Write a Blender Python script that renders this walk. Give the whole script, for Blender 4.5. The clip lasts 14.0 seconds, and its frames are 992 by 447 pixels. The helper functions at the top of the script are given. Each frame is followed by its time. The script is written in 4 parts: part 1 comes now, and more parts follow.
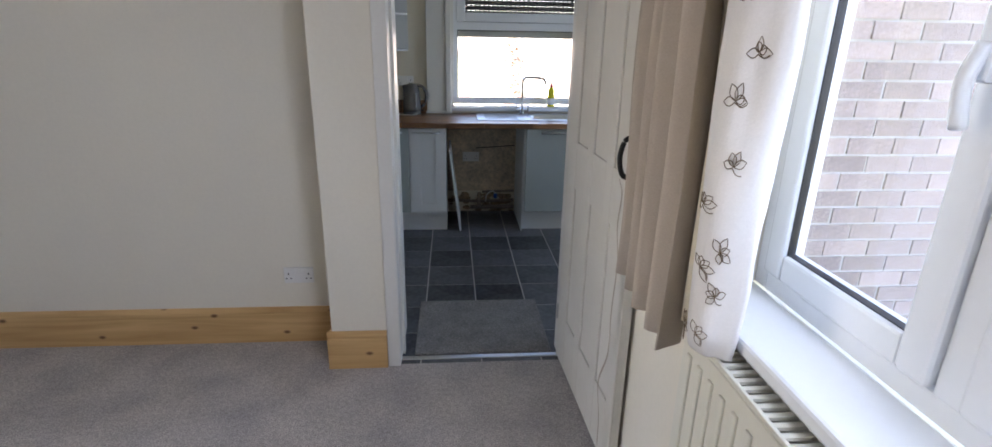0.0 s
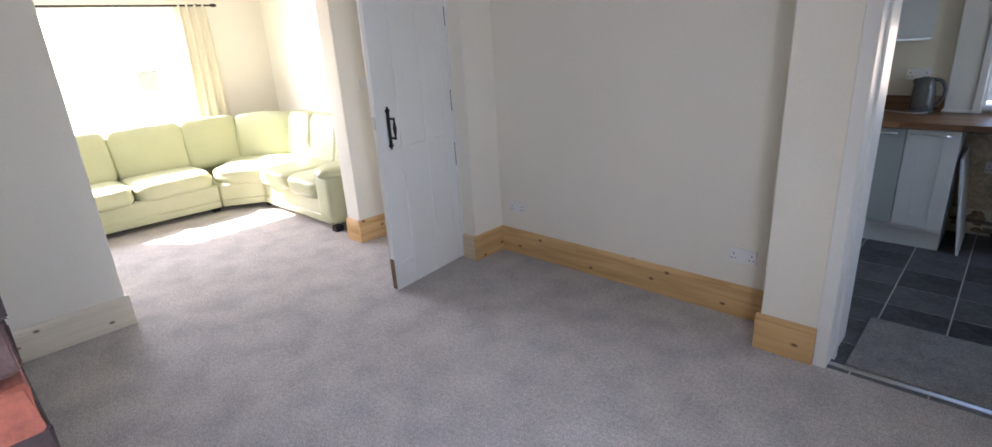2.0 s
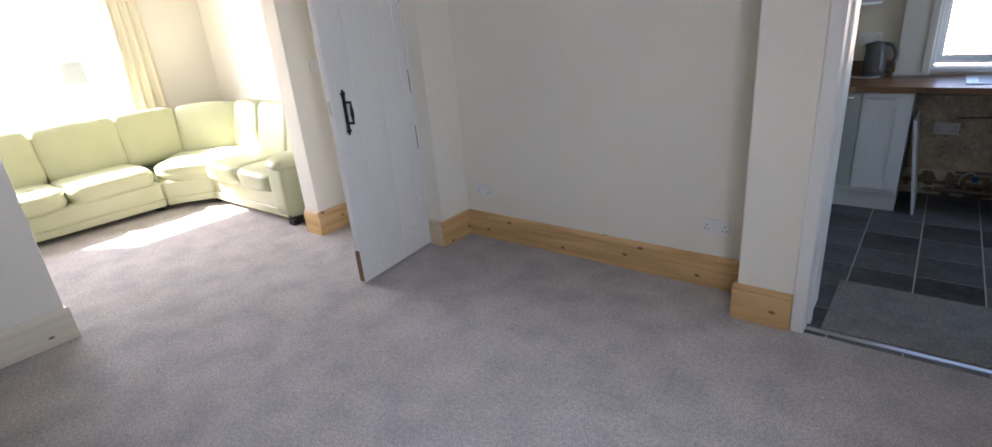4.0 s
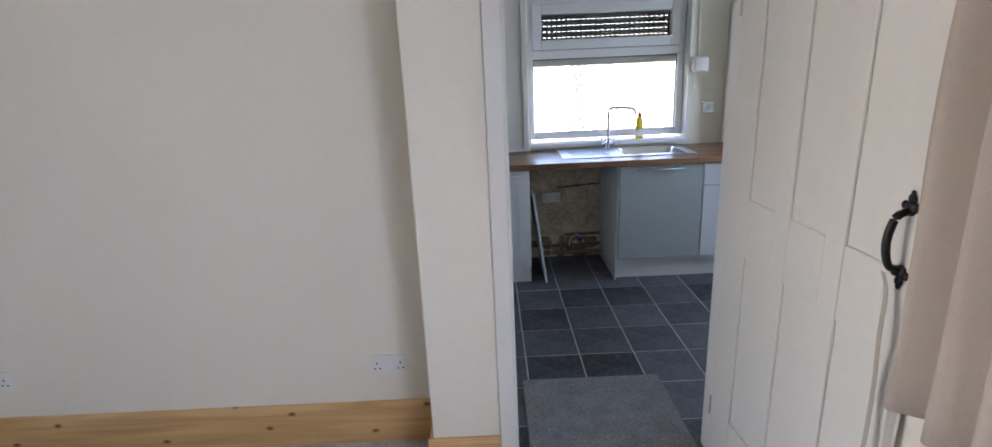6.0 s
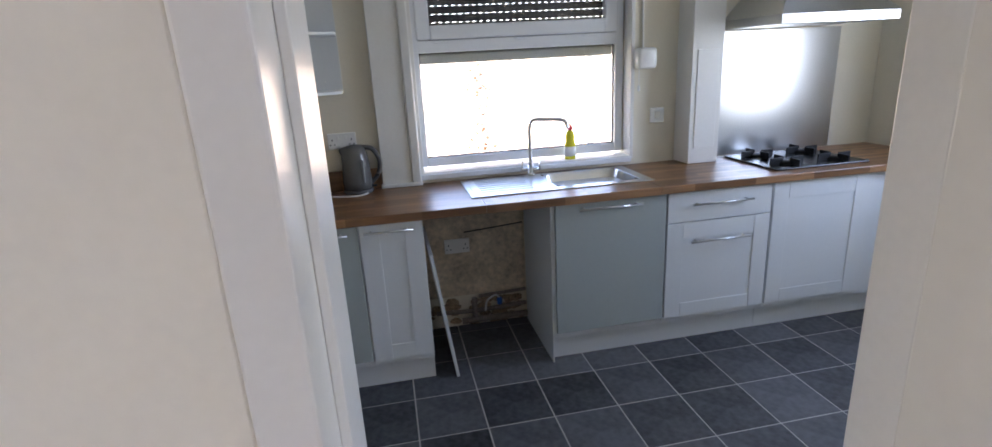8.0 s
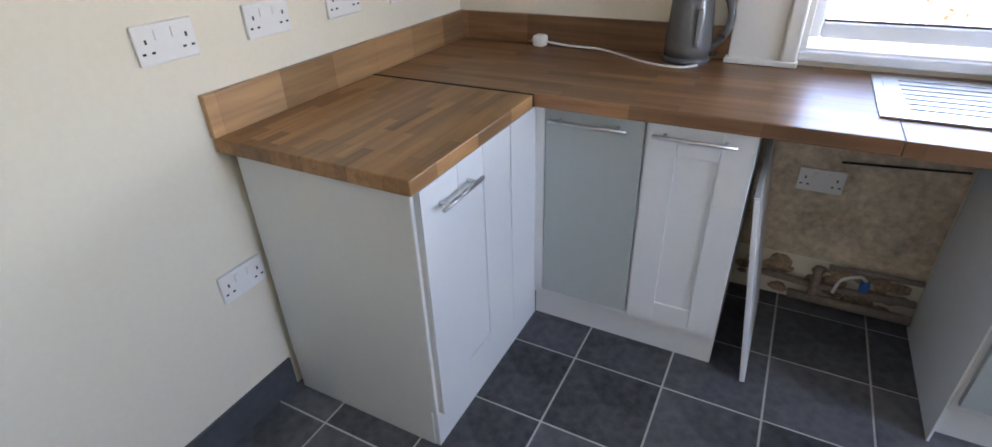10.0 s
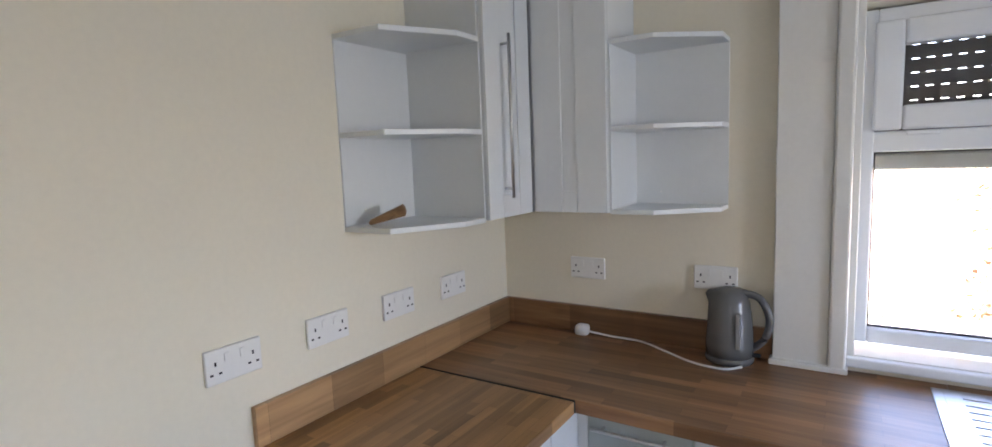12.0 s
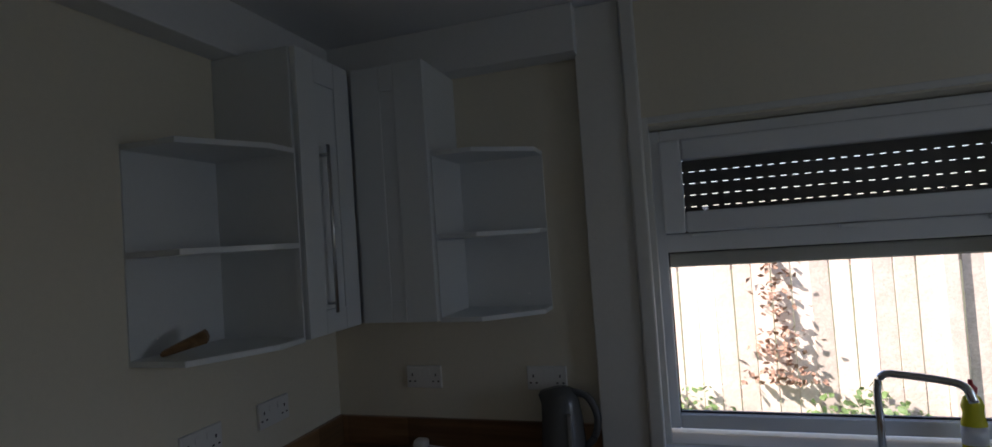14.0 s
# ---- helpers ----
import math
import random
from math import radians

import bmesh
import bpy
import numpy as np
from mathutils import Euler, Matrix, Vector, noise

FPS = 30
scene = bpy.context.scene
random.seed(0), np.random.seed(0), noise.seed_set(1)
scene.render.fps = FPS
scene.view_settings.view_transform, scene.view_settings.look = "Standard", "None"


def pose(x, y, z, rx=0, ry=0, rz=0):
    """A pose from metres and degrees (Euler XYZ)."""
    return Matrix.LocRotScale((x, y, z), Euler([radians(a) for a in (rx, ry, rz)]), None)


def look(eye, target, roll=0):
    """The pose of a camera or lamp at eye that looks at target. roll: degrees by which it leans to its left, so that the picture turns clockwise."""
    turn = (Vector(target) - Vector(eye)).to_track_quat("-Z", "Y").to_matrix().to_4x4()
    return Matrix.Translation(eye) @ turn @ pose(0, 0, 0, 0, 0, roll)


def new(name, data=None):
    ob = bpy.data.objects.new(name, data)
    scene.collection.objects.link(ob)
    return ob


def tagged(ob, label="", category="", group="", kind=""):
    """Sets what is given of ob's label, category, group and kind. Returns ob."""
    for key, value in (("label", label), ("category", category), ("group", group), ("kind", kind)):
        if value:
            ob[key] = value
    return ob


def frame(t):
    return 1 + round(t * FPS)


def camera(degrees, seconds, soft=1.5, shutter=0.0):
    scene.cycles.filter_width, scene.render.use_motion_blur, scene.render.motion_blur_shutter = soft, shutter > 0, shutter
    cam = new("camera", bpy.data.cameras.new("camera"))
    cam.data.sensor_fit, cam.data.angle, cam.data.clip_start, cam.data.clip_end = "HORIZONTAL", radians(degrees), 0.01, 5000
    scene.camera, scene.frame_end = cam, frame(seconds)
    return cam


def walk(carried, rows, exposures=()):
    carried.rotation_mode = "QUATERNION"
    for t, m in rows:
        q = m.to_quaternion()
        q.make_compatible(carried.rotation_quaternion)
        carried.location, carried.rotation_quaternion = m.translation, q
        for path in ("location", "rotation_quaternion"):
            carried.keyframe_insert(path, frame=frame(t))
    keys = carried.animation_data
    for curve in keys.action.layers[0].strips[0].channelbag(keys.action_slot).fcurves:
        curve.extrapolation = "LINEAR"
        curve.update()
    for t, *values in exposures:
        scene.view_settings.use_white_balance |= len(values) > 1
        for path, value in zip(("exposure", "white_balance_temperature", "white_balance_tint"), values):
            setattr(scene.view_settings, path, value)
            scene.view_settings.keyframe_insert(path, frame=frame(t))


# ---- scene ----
cam = camera(84.5, 14.0)
PATH = [
    (0, (0.582, -0.437, 1.545), (0.742, 1.45, 0.901), 1.1),
    (0.5, (0.621, -0.546, 1.58), (0.314, 1.314, 0.911), 0.3),
    (1, (0.734, -0.704, 1.604), (-0.114, 0.983, 0.946), -1.2),
    (1.5, (0.775, -0.775, 1.636), (-0.343, 0.747, 0.978), -2.0),
    (2, (0.783, -0.8, 1.64), (-0.536, 0.554, 0.988), -3.5),
    (2.2, (0.781, -0.807, 1.655), (-0.569, 0.513, 0.997), -3.4),
    (4.3, (0.582, -0.74, 1.6), (-0.517, 0.757, 0.858), -5.8),
    (4.5, (0.522, -0.709, 1.61), (-0.494, 0.838, 0.851), -6.1),
    (5, (0.439, -0.502, 1.599), (-0.36, 1.169, 0.844), -5.0),
    (5.5, (0.368, -0.194, 1.637), (-0.231, 1.615, 1.03), -5.2),
    (6, (0.273, 0.109, 1.598), (0.282, 2.027, 1.033), -2.5),
    (6.5, (0.207, 0.397, 1.601), (0.691, 2.234, 0.976), -4.4),
    (7, (0.306, 0.796, 1.59), (0.861, 2.626, 1.005), -5.8),
    (7.2, (0.325, 0.921, 1.596), (0.889, 2.756, 1.036), -5.0),
    (9.3, (0.55, 2.126, 1.473), (0.333, 3.958, 0.7), -2.0),
    (9.5, (0.539, 2.193, 1.477), (0.222, 3.985, 0.648), -2.1),
    (10, (0.563, 2.39, 1.41), (-0.26, 3.901, 0.39), -2.0),
    (10.5, (0.576, 2.443, 1.437), (-0.365, 3.859, 0.383), -1.0),
    (11, (0.567, 2.44, 1.492), (-0.442, 3.941, 0.64), -0.6),
    (11.5, (0.576, 2.436, 1.57), (-0.494, 4.044, 1.054), -1.5),
    (12, (0.577, 2.432, 1.627), (-0.506, 4.097, 1.396), -2.2),
    (12.5, (0.596, 2.428, 1.671), (-0.48, 4.113, 1.676), -2.4),
    (13, (0.622, 2.424, 1.712), (-0.392, 4.139, 1.892), -2.6),
    (13.5, (0.646, 2.459, 1.709), (-0.183, 4.269, 1.903), -3.1),
    (14, (0.651, 2.501, 1.691), (0.047, 4.407, 1.753), -3.9),
]
EXPOSURE = [(0, 3.5, 6500, 22), (1, 3.65, 6550, 23), (2, 3.6, 6300, 23), (4.3, 3.5, 6300, 23), (5, 3.65, 6250, 23), (5.5, 3.7, 6200, 23), (6, 3.9, 6300, 24), (6.5, 3.65, 6350, 24), (7.2, 3.5, 6400, 25), (9.3, 4.75, 6950, 27), (11.5, 4.65, 6950, 29), (12.5, 4.2, 6900, 29), (13.5, 3.8, 6750, 28), (13.7, 2.95, 6550, 26), (14, 1.4, 6450, 24)]
walk(cam, [(t, look(eye, target, roll)) for t, eye, target, roll in PATH], EXPOSURE)


# ---- light ----
SUN_DIR = Vector((-0.62, -0.42, 0.66)).normalized()
world = bpy.data.worlds.new("sky")
scene.world = world
world.use_nodes = True
wn = world.node_tree
sky = wn.nodes.new("ShaderNodeTexSky")
sky.sky_type, sky.sun_disc = "NISHITA", False
sky.sun_elevation = math.asin(SUN_DIR.z)
sky.sun_rotation = math.atan2(SUN_DIR.x, SUN_DIR.y)
wn.links.new(sky.outputs[0], wn.nodes["Background"].inputs[0])
wn.nodes["Background"].inputs[1].default_value = 0.15
sun = new("sun", bpy.data.lights.new("sun", "SUN"))
sun.data.energy, sun.data.angle, sun.data.color = 5.0, radians(0.5), (1, 0.95, 0.86)
sun.matrix_world = look(SUN_DIR * 30, (0, 0, 0))


def window_light(name, eye, target, w, h, power, color=(0.72, 0.85, 1.0)):
    """An area lamp for the sky's light in a window or assumed opening."""
    ob = new(name, bpy.data.lights.new(name, "AREA"))
    ob.data.shape, ob.data.size, ob.data.size_y = "RECTANGLE", w, h
    ob.data.energy, ob.data.color = power, color
    ob.matrix_world = look(eye, target)
    return ob


window_light("sky_light_front", (-6.48, 0.45, 1.5), (-3.4, 0.45, 0.0), 2.2, 1.3, 7.8, (0.95, 0.97, 1.0))
window_light("sky_light_lounge", (1.42, -0.75, 1.55), (0, -0.6, 0.5), 1.1, 1.0, 3.3)
window_light("sky_light_lounge_top", (1.42, 0.25, 1.9), (0, 0.25, 0.9), 0.8, 0.25, 0.7)
# Fill lamp added in an assumed east opening that stays out of view.
window_light("fill_light_kitchen", (3.56, 3.2, 1.5), (0, 3.2, 1.3), 0.7, 0.8, 1.35, (0.55, 0.75, 1.0))

# ---- materials ----


def ramp(nt, fac, stops):
    n = nt.nodes.new("ShaderNodeValToRGB")
    while len(n.color_ramp.elements) < len(stops):
        n.color_ramp.elements.new(0.5)
    for e, (p, c) in zip(n.color_ramp.elements, stops):
        e.position, e.color = p, (*c, 1)
    nt.links.new(fac, n.inputs[0])
    return n.outputs[0]


def mat(name, color, rough=0.6, metal=0.0, vary=0.06, big=1.5, fine=60.0, bump=0.1, depth=0.002, spec=0.5, rand=0.0, coat=0.0):
    """Paint-like surface: broad stains, fine grain and slight relief."""
    m = bpy.data.materials.new(name)
    m.use_nodes = True
    nt, b = m.node_tree, m.node_tree.nodes["Principled BSDF"]
    co = nt.nodes.new("ShaderNodeTexCoord").outputs["Object"]
    n1, n2 = nt.nodes.new("ShaderNodeTexNoise"), nt.nodes.new("ShaderNodeTexNoise")
    for n, s, d in ((n1, big, 4), (n2, fine, 3)):
        nt.links.new(co, n.inputs["Vector"])
        n.inputs["Scale"].default_value, n.inputs["Detail"].default_value = s, d
    add = nt.nodes.new("ShaderNodeMath")
    add.operation = "ADD"
    nt.links.new(n1.outputs[0], add.inputs[0])
    nt.links.new(n2.outputs[0], add.inputs[1])
    half = nt.nodes.new("ShaderNodeMath")
    half.operation = "MULTIPLY"
    nt.links.new(add.outputs[0], half.inputs[0])
    half.inputs[1].default_value = 0.5
    fac = half.outputs[0]
    if rand:
        info = nt.nodes.new("ShaderNodeObjectInfo")
        mix = nt.nodes.new("ShaderNodeMath")
        mix.operation = "MULTIPLY_ADD"
        nt.links.new(info.outputs["Random"], mix.inputs[0])
        mix.inputs[1].default_value = rand
        nt.links.new(fac, mix.inputs[2])
        sub = nt.nodes.new("ShaderNodeMath")
        sub.operation = "SUBTRACT"
        nt.links.new(mix.outputs[0], sub.inputs[0])
        sub.inputs[1].default_value = rand / 2
        fac = sub.outputs[0]
    lo, hi = [max(0, c * (1 - vary)) for c in color], [min(1, c * (1 + vary)) for c in color]
    nt.links.new(ramp(nt, fac, [(0.3, lo), (0.7, hi)]), b.inputs["Base Color"])
    b.inputs["Roughness"].default_value, b.inputs["Metallic"].default_value = rough, metal
    b.inputs["Specular IOR Level"].default_value = spec
    b.inputs["Coat Weight"].default_value = coat
    bp = nt.nodes.new("ShaderNodeBump")
    bp.inputs["Strength"].default_value, bp.inputs["Distance"].default_value = bump, depth
    nt.links.new(n2.outputs[0], bp.inputs["Height"])
    nt.links.new(bp.outputs[0], b.inputs["Normal"])
    return m


def wood(name, dark, light, axis, grain=30.0, rough=0.45, knots=True, staves=None, contrast=0.25):
    """Wood with grain along axis (0 x, 1 y, 2 z); staves: (length, width) of glued strips."""
    m = bpy.data.materials.new(name)
    m.use_nodes = True
    nt, b = m.node_tree, m.node_tree.nodes["Principled BSDF"]
    co = nt.nodes.new("ShaderNodeTexCoord").outputs["Object"]
    mp = nt.nodes.new("ShaderNodeMapping")
    sc = [grain, grain, grain]
    sc[axis] = grain * 0.06
    mp.inputs["Scale"].default_value = sc
    nt.links.new(co, mp.inputs[0])
    n = nt.nodes.new("ShaderNodeTexNoise")
    n.inputs["Scale"].default_value, n.inputs["Detail"].default_value, n.inputs["Distortion"].default_value = 1.0, 5, 0.6
    nt.links.new(mp.outputs[0], n.inputs["Vector"])
    col = ramp(nt, n.outputs[0], [(0.3, dark), (0.7, light)])
    if staves:
        mp2 = nt.nodes.new("ShaderNodeMapping")
        mp2.inputs["Rotation"].default_value = (0, 0, radians(90) if axis == 1 else 0)
        mp2.inputs["Location"].default_value = (0.013, 0.021, 0)
        nt.links.new(co, mp2.inputs[0])
        br = nt.nodes.new("ShaderNodeTexBrick")
        br.inputs["Scale"].default_value = 1.0
        br.inputs["Brick Width"].default_value, br.inputs["Row Height"].default_value = staves
        br.inputs["Mortar Size"].default_value = 0.0004
        br.inputs["Color1"].default_value, br.inputs["Color2"].default_value = (*[1 - contrast * k for k in (1, 1.1, 1.2)], 1), (*[1 + contrast * k for k in (1, 0.95, 0.85)], 1)
        br.inputs["Mortar"].default_value = (0.5, 0.45, 0.4, 1)
        br.offset, br.offset_frequency, br.squash = 0.37, 2, 1.0
        nt.links.new(mp2.outputs[0], br.inputs["Vector"])
        mx = nt.nodes.new("ShaderNodeMix")
        mx.data_type, mx.blend_type = "RGBA", "MULTIPLY"
        mx.inputs["Factor"].default_value = 1.0
        nt.links.new(col, mx.inputs["A"])
        nt.links.new(br.outputs["Color"], mx.inputs["B"])
        col = mx.outputs["Result"]
    if knots:
        v = nt.nodes.new("ShaderNodeTexVoronoi")
        v.voronoi_dimensions = "2D"
        sep, com = nt.nodes.new("ShaderNodeSeparateXYZ"), nt.nodes.new("ShaderNodeCombineXYZ")
        nt.links.new(co, sep.inputs[0])
        nt.links.new(sep.outputs[axis], com.inputs[0])
        nt.links.new(sep.outputs[2], com.inputs[1])
        mp3 = nt.nodes.new("ShaderNodeMapping")
        mp3.inputs["Scale"].default_value = (3.1, 5.5, 1)
        mp3.inputs["Location"].default_value = (0.31, 0.17, 0)
        nt.links.new(com.outputs[0], mp3.inputs[0])
        nt.links.new(mp3.outputs[0], v.inputs["Vector"])
        v.inputs["Scale"].default_value = 1.0
        spot = ramp(nt, v.outputs["Distance"], [(0.025, (0.13, 0.05, 0.02)), (0.07, (1, 1, 1))])
        mx = nt.nodes.new("ShaderNodeMix")
        mx.data_type, mx.blend_type = "RGBA", "MULTIPLY"
        mx.inputs["Factor"].default_value = 0.85
        nt.links.new(col, mx.inputs["A"])
        nt.links.new(spot, mx.inputs["B"])
        col = mx.outputs["Result"]
    nt.links.new(col, b.inputs["Base Color"])
    b.inputs["Roughness"].default_value = rough
    bp = nt.nodes.new("ShaderNodeBump")
    bp.inputs["Strength"].default_value, bp.inputs["Distance"].default_value = 0.15, 0.001
    nt.links.new(n.outputs[0], bp.inputs["Height"])
    nt.links.new(bp.outputs[0], b.inputs["Normal"])
    return m


def pile(name, color, fine, big):
    """Cut pile: strong fine speckle over faint traffic marks."""
    m = bpy.data.materials.new(name)
    m.use_nodes = True
    nt, b = m.node_tree, m.node_tree.nodes["Principled BSDF"]
    co = nt.nodes.new("ShaderNodeTexCoord").outputs["Object"]
    n1, n2, n3 = (nt.nodes.new("ShaderNodeTexNoise") for _ in range(3))
    for n, sc, d in ((n1, big, 6), (n2, fine, 2), (n3, fine * 0.3, 2)):
        nt.links.new(co, n.inputs["Vector"])
        n.inputs["Scale"].default_value, n.inputs["Detail"].default_value = sc, d
    speck = ramp(nt, n2.outputs[0], [(0.3, [c * 0.62 for c in color]), (0.68, [c * 1.3 for c in color])])
    tuft = ramp(nt, n3.outputs[0], [(0.35, (0.87, 0.87, 0.87)), (0.65, (1.07, 1.07, 1.07))])
    worn = ramp(nt, n1.outputs[0], [(0.33, (0.85, 0.85, 0.87)), (0.5, (0.98, 0.98, 0.98)), (0.66, (1.08, 1.08, 1.07))])
    col = speck
    for f in (tuft, worn):
        mx = nt.nodes.new("ShaderNodeMix")
        mx.data_type, mx.blend_type = "RGBA", "MULTIPLY"
        mx.inputs["Factor"].default_value = 1.0
        nt.links.new(col, mx.inputs["A"])
        nt.links.new(f, mx.inputs["B"])
        col = mx.outputs["Result"]
    nt.links.new(col, b.inputs["Base Color"])
    b.inputs["Roughness"].default_value, b.inputs["Specular IOR Level"].default_value = 1.0, 0.1
    bp = nt.nodes.new("ShaderNodeBump")
    bp.inputs["Strength"].default_value, bp.inputs["Distance"].default_value = 0.9, 0.006
    nt.links.new(n2.outputs[0], bp.inputs["Height"])
    nt.links.new(bp.outputs[0], b.inputs["Normal"])
    return m


def glass(name):
    m = bpy.data.materials.new(name)
    m.use_nodes = True
    b = m.node_tree.nodes["Principled BSDF"]
    b.inputs["Transmission Weight"].default_value, b.inputs["Roughness"].default_value = 1.0, 0.0
    b.inputs["IOR"].default_value = 1.45
    return m


CREAM = mat("cream_wall_paint", (0.81, 0.765, 0.66), 0.75, vary=0.03, bump=0.12)
YELLOW = mat("pale_yellow_wall_paint", (0.79, 0.73, 0.595), 0.7, vary=0.03, bump=0.12)
STAINED = mat("stained_plaster", (0.60, 0.49, 0.36), 0.9, vary=0.45, big=6, fine=40, bump=0.4)
ROTTEN = mat("damp_rotten_plaster", (0.36, 0.26, 0.165), 0.95, vary=0.8, big=12, fine=70, bump=0.9, depth=0.01)
CEIL = mat("white_ceiling_paint", (0.78, 0.78, 0.77), 0.8, vary=0.03)
GLOSS = mat("white_gloss_paint", (0.78, 0.77, 0.73), 0.3, vary=0.03, bump=0.06)
DOORP = mat("cream_white_door_paint", (0.76, 0.74, 0.68), 0.35, vary=0.03, fine=25, bump=0.1)
UPVC = mat("white_upvc", (0.82, 0.84, 0.86), 0.25, vary=0.015, bump=0.02)
PLAST = mat("white_plastic", (0.80, 0.79, 0.76), 0.3, vary=0.02, bump=0.02)
HOLE = mat("dark_slot", (0.02, 0.02, 0.02), 0.8)
CABG = mat("grey_green_cabinet_foil", (0.40, 0.44, 0.425), 0.35, vary=0.03, bump=0.05)
CAB = mat("white_cabinet_foil", (0.72, 0.74, 0.74), 0.35, vary=0.02, bump=0.05)
STEEL = mat("brushed_steel", (0.62, 0.62, 0.61), 0.28, 1.0, vary=0.08, fine=120, bump=0.05)
CHROME = mat("chrome", (0.75, 0.75, 0.75), 0.1, 1.0, vary=0.02)
IRON = mat("black_iron", (0.015, 0.015, 0.016), 0.5, 0.3, vary=0.3, bump=0.3)
RUBBER = mat("black_seal", (0.02, 0.02, 0.025), 0.5)
TILE = mat("dark_grey_slate_tile", (0.085, 0.087, 0.095), 0.4, vary=0.7, big=5, fine=28, bump=0.25, rand=0.25)
GROUT = mat("pale_grout", (0.55, 0.53, 0.50), 0.85, vary=0.2, fine=90)
TILESK = mat("dark_grey_skirting_tile", (0.075, 0.08, 0.09), 0.45, vary=0.3, big=6, fine=30)
CARPET = pile("grey_beige_carpet", (0.50, 0.465, 0.45), 170, 4.5)
MATG = pile("grey_doormat_pile", (0.29, 0.28, 0.275), 240, 9.0)
PINE = {a: wood(f"pine_{a}", (0.50, 0.29, 0.11), (0.70, 0.46, 0.21), i, 28) for i, a in enumerate("xyz")}
PALEPINE = wood("pale_pine_y", (0.66, 0.58, 0.44), (0.78, 0.7, 0.56), 1, 26)
PALEPINE_X = wood("pale_pine_x", (0.60, 0.46, 0.28), (0.74, 0.6, 0.42), 0, 26)
# Window-wall tones (x) are darker than those of the end unit (y).
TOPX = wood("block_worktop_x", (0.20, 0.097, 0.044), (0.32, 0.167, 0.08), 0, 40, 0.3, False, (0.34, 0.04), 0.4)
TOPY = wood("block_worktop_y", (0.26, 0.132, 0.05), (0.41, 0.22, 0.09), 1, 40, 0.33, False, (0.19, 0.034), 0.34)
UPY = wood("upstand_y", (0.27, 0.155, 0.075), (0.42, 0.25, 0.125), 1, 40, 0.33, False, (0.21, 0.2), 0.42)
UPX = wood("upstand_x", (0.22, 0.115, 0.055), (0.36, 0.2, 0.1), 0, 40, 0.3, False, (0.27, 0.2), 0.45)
LEATHER = mat("pale_green_leather", (0.45, 0.46, 0.29), 0.42, vary=0.06, big=5, fine=120, bump=0.25)
TAUPE = mat("taupe_curtain_lining", (0.49, 0.425, 0.355), 0.85, vary=0.08, fine=220, bump=0.4)
WHITEFAB = mat("white_satin_curtain", (0.84, 0.82, 0.80), 0.55, vary=0.04, fine=200, bump=0.3)
THREAD = mat("brown_embroidery", (0.16, 0.11, 0.06), 0.8)
CREAMFAB = mat("cream_curtain", (0.70, 0.64, 0.50), 0.85, vary=0.08, fine=200, bump=0.3)
RAD = mat("cream_radiator_enamel", (0.74, 0.72, 0.62), 0.35, vary=0.02)
BRICK_OUT = mat("weathered_pink_brick", (0.36, 0.29, 0.265), 0.9, vary=0.3, big=9, fine=70, bump=0.7, depth=0.005, rand=0.3)
MORTAR_OUT = mat("pale_mortar", (0.46, 0.44, 0.41), 0.95, vary=0.2, fine=60, bump=0.5)
BRICK_RED = mat("red_hearth_brick", (0.19, 0.05, 0.028), 0.85, vary=0.55, big=8, fine=60, bump=0.7, depth=0.005, rand=0.9)
BRICK_DARK = mat("dark_burnt_brick", (0.05, 0.027, 0.023), 0.85, vary=0.6, big=8, fine=60, bump=0.7, depth=0.005, rand=0.6)
KETTLE = mat("grey_kettle_plastic", (0.13, 0.13, 0.13), 0.22, vary=0.08, fine=30)
GLASS = glass("window_glass")
FENCE = mat("weathered_fence_board", (0.78, 0.67, 0.57), 0.85, vary=0.3, big=4, fine=60, bump=0.4, rand=0.3)
LEAF = mat("ivy_leaf", (0.12, 0.2, 0.06), 0.5, vary=0.5, big=6, fine=40)
GRASS = mat("rough_ground", (0.17, 0.17, 0.08), 0.95, vary=0.5, big=3, fine=50, bump=0.8)
SHUT = mat("grey_shutter_slat", (0.12, 0.11, 0.10), 0.5, 0.2, vary=0.1)
SHUTL = mat("pale_shutter_bar", (0.55, 0.55, 0.5), 0.45, vary=0.06)
YEL = mat("yellow_bottle", (0.75, 0.66, 0.03), 0.2)
RED = mat("red_cap", (0.55, 0.03, 0.03), 0.3)
COPPER = mat("dirty_pipe", (0.30, 0.24, 0.19), 0.6, 0.2, vary=0.4)
BLUE = mat("blue_valve", (0.02, 0.12, 0.42), 0.4)
WICKER = wood("brown_wood_brush", (0.16, 0.08, 0.03), (0.28, 0.16, 0.07), 0, 60, 0.5, False)
HOBG = mat("black_hob", (0.02, 0.02, 0.02), 0.25)
SIGN = mat("grey_card", (0.35, 0.38, 0.4), 0.6)

# ---- mesh tools ----


def bx(x0, x1, y0, y1, z0, z1, b=0.0, bm=None):
    """A box between limits, its edges rounded by b."""
    bm = bm or bmesh.new()
    r = bmesh.ops.create_cube(bm, size=1, matrix=Matrix.Translation(((x0 + x1) / 2, (y0 + y1) / 2, (z0 + z1) / 2)) @ Matrix.Diagonal((abs(x1 - x0), abs(y1 - y0), abs(z1 - z0), 1)))
    if b:
        es = list({e for v in r["verts"] for e in v.link_edges})
        bmesh.ops.bevel(bm, geom=es, offset=b, segments=2, profile=0.5, affect="EDGES")
    return bm


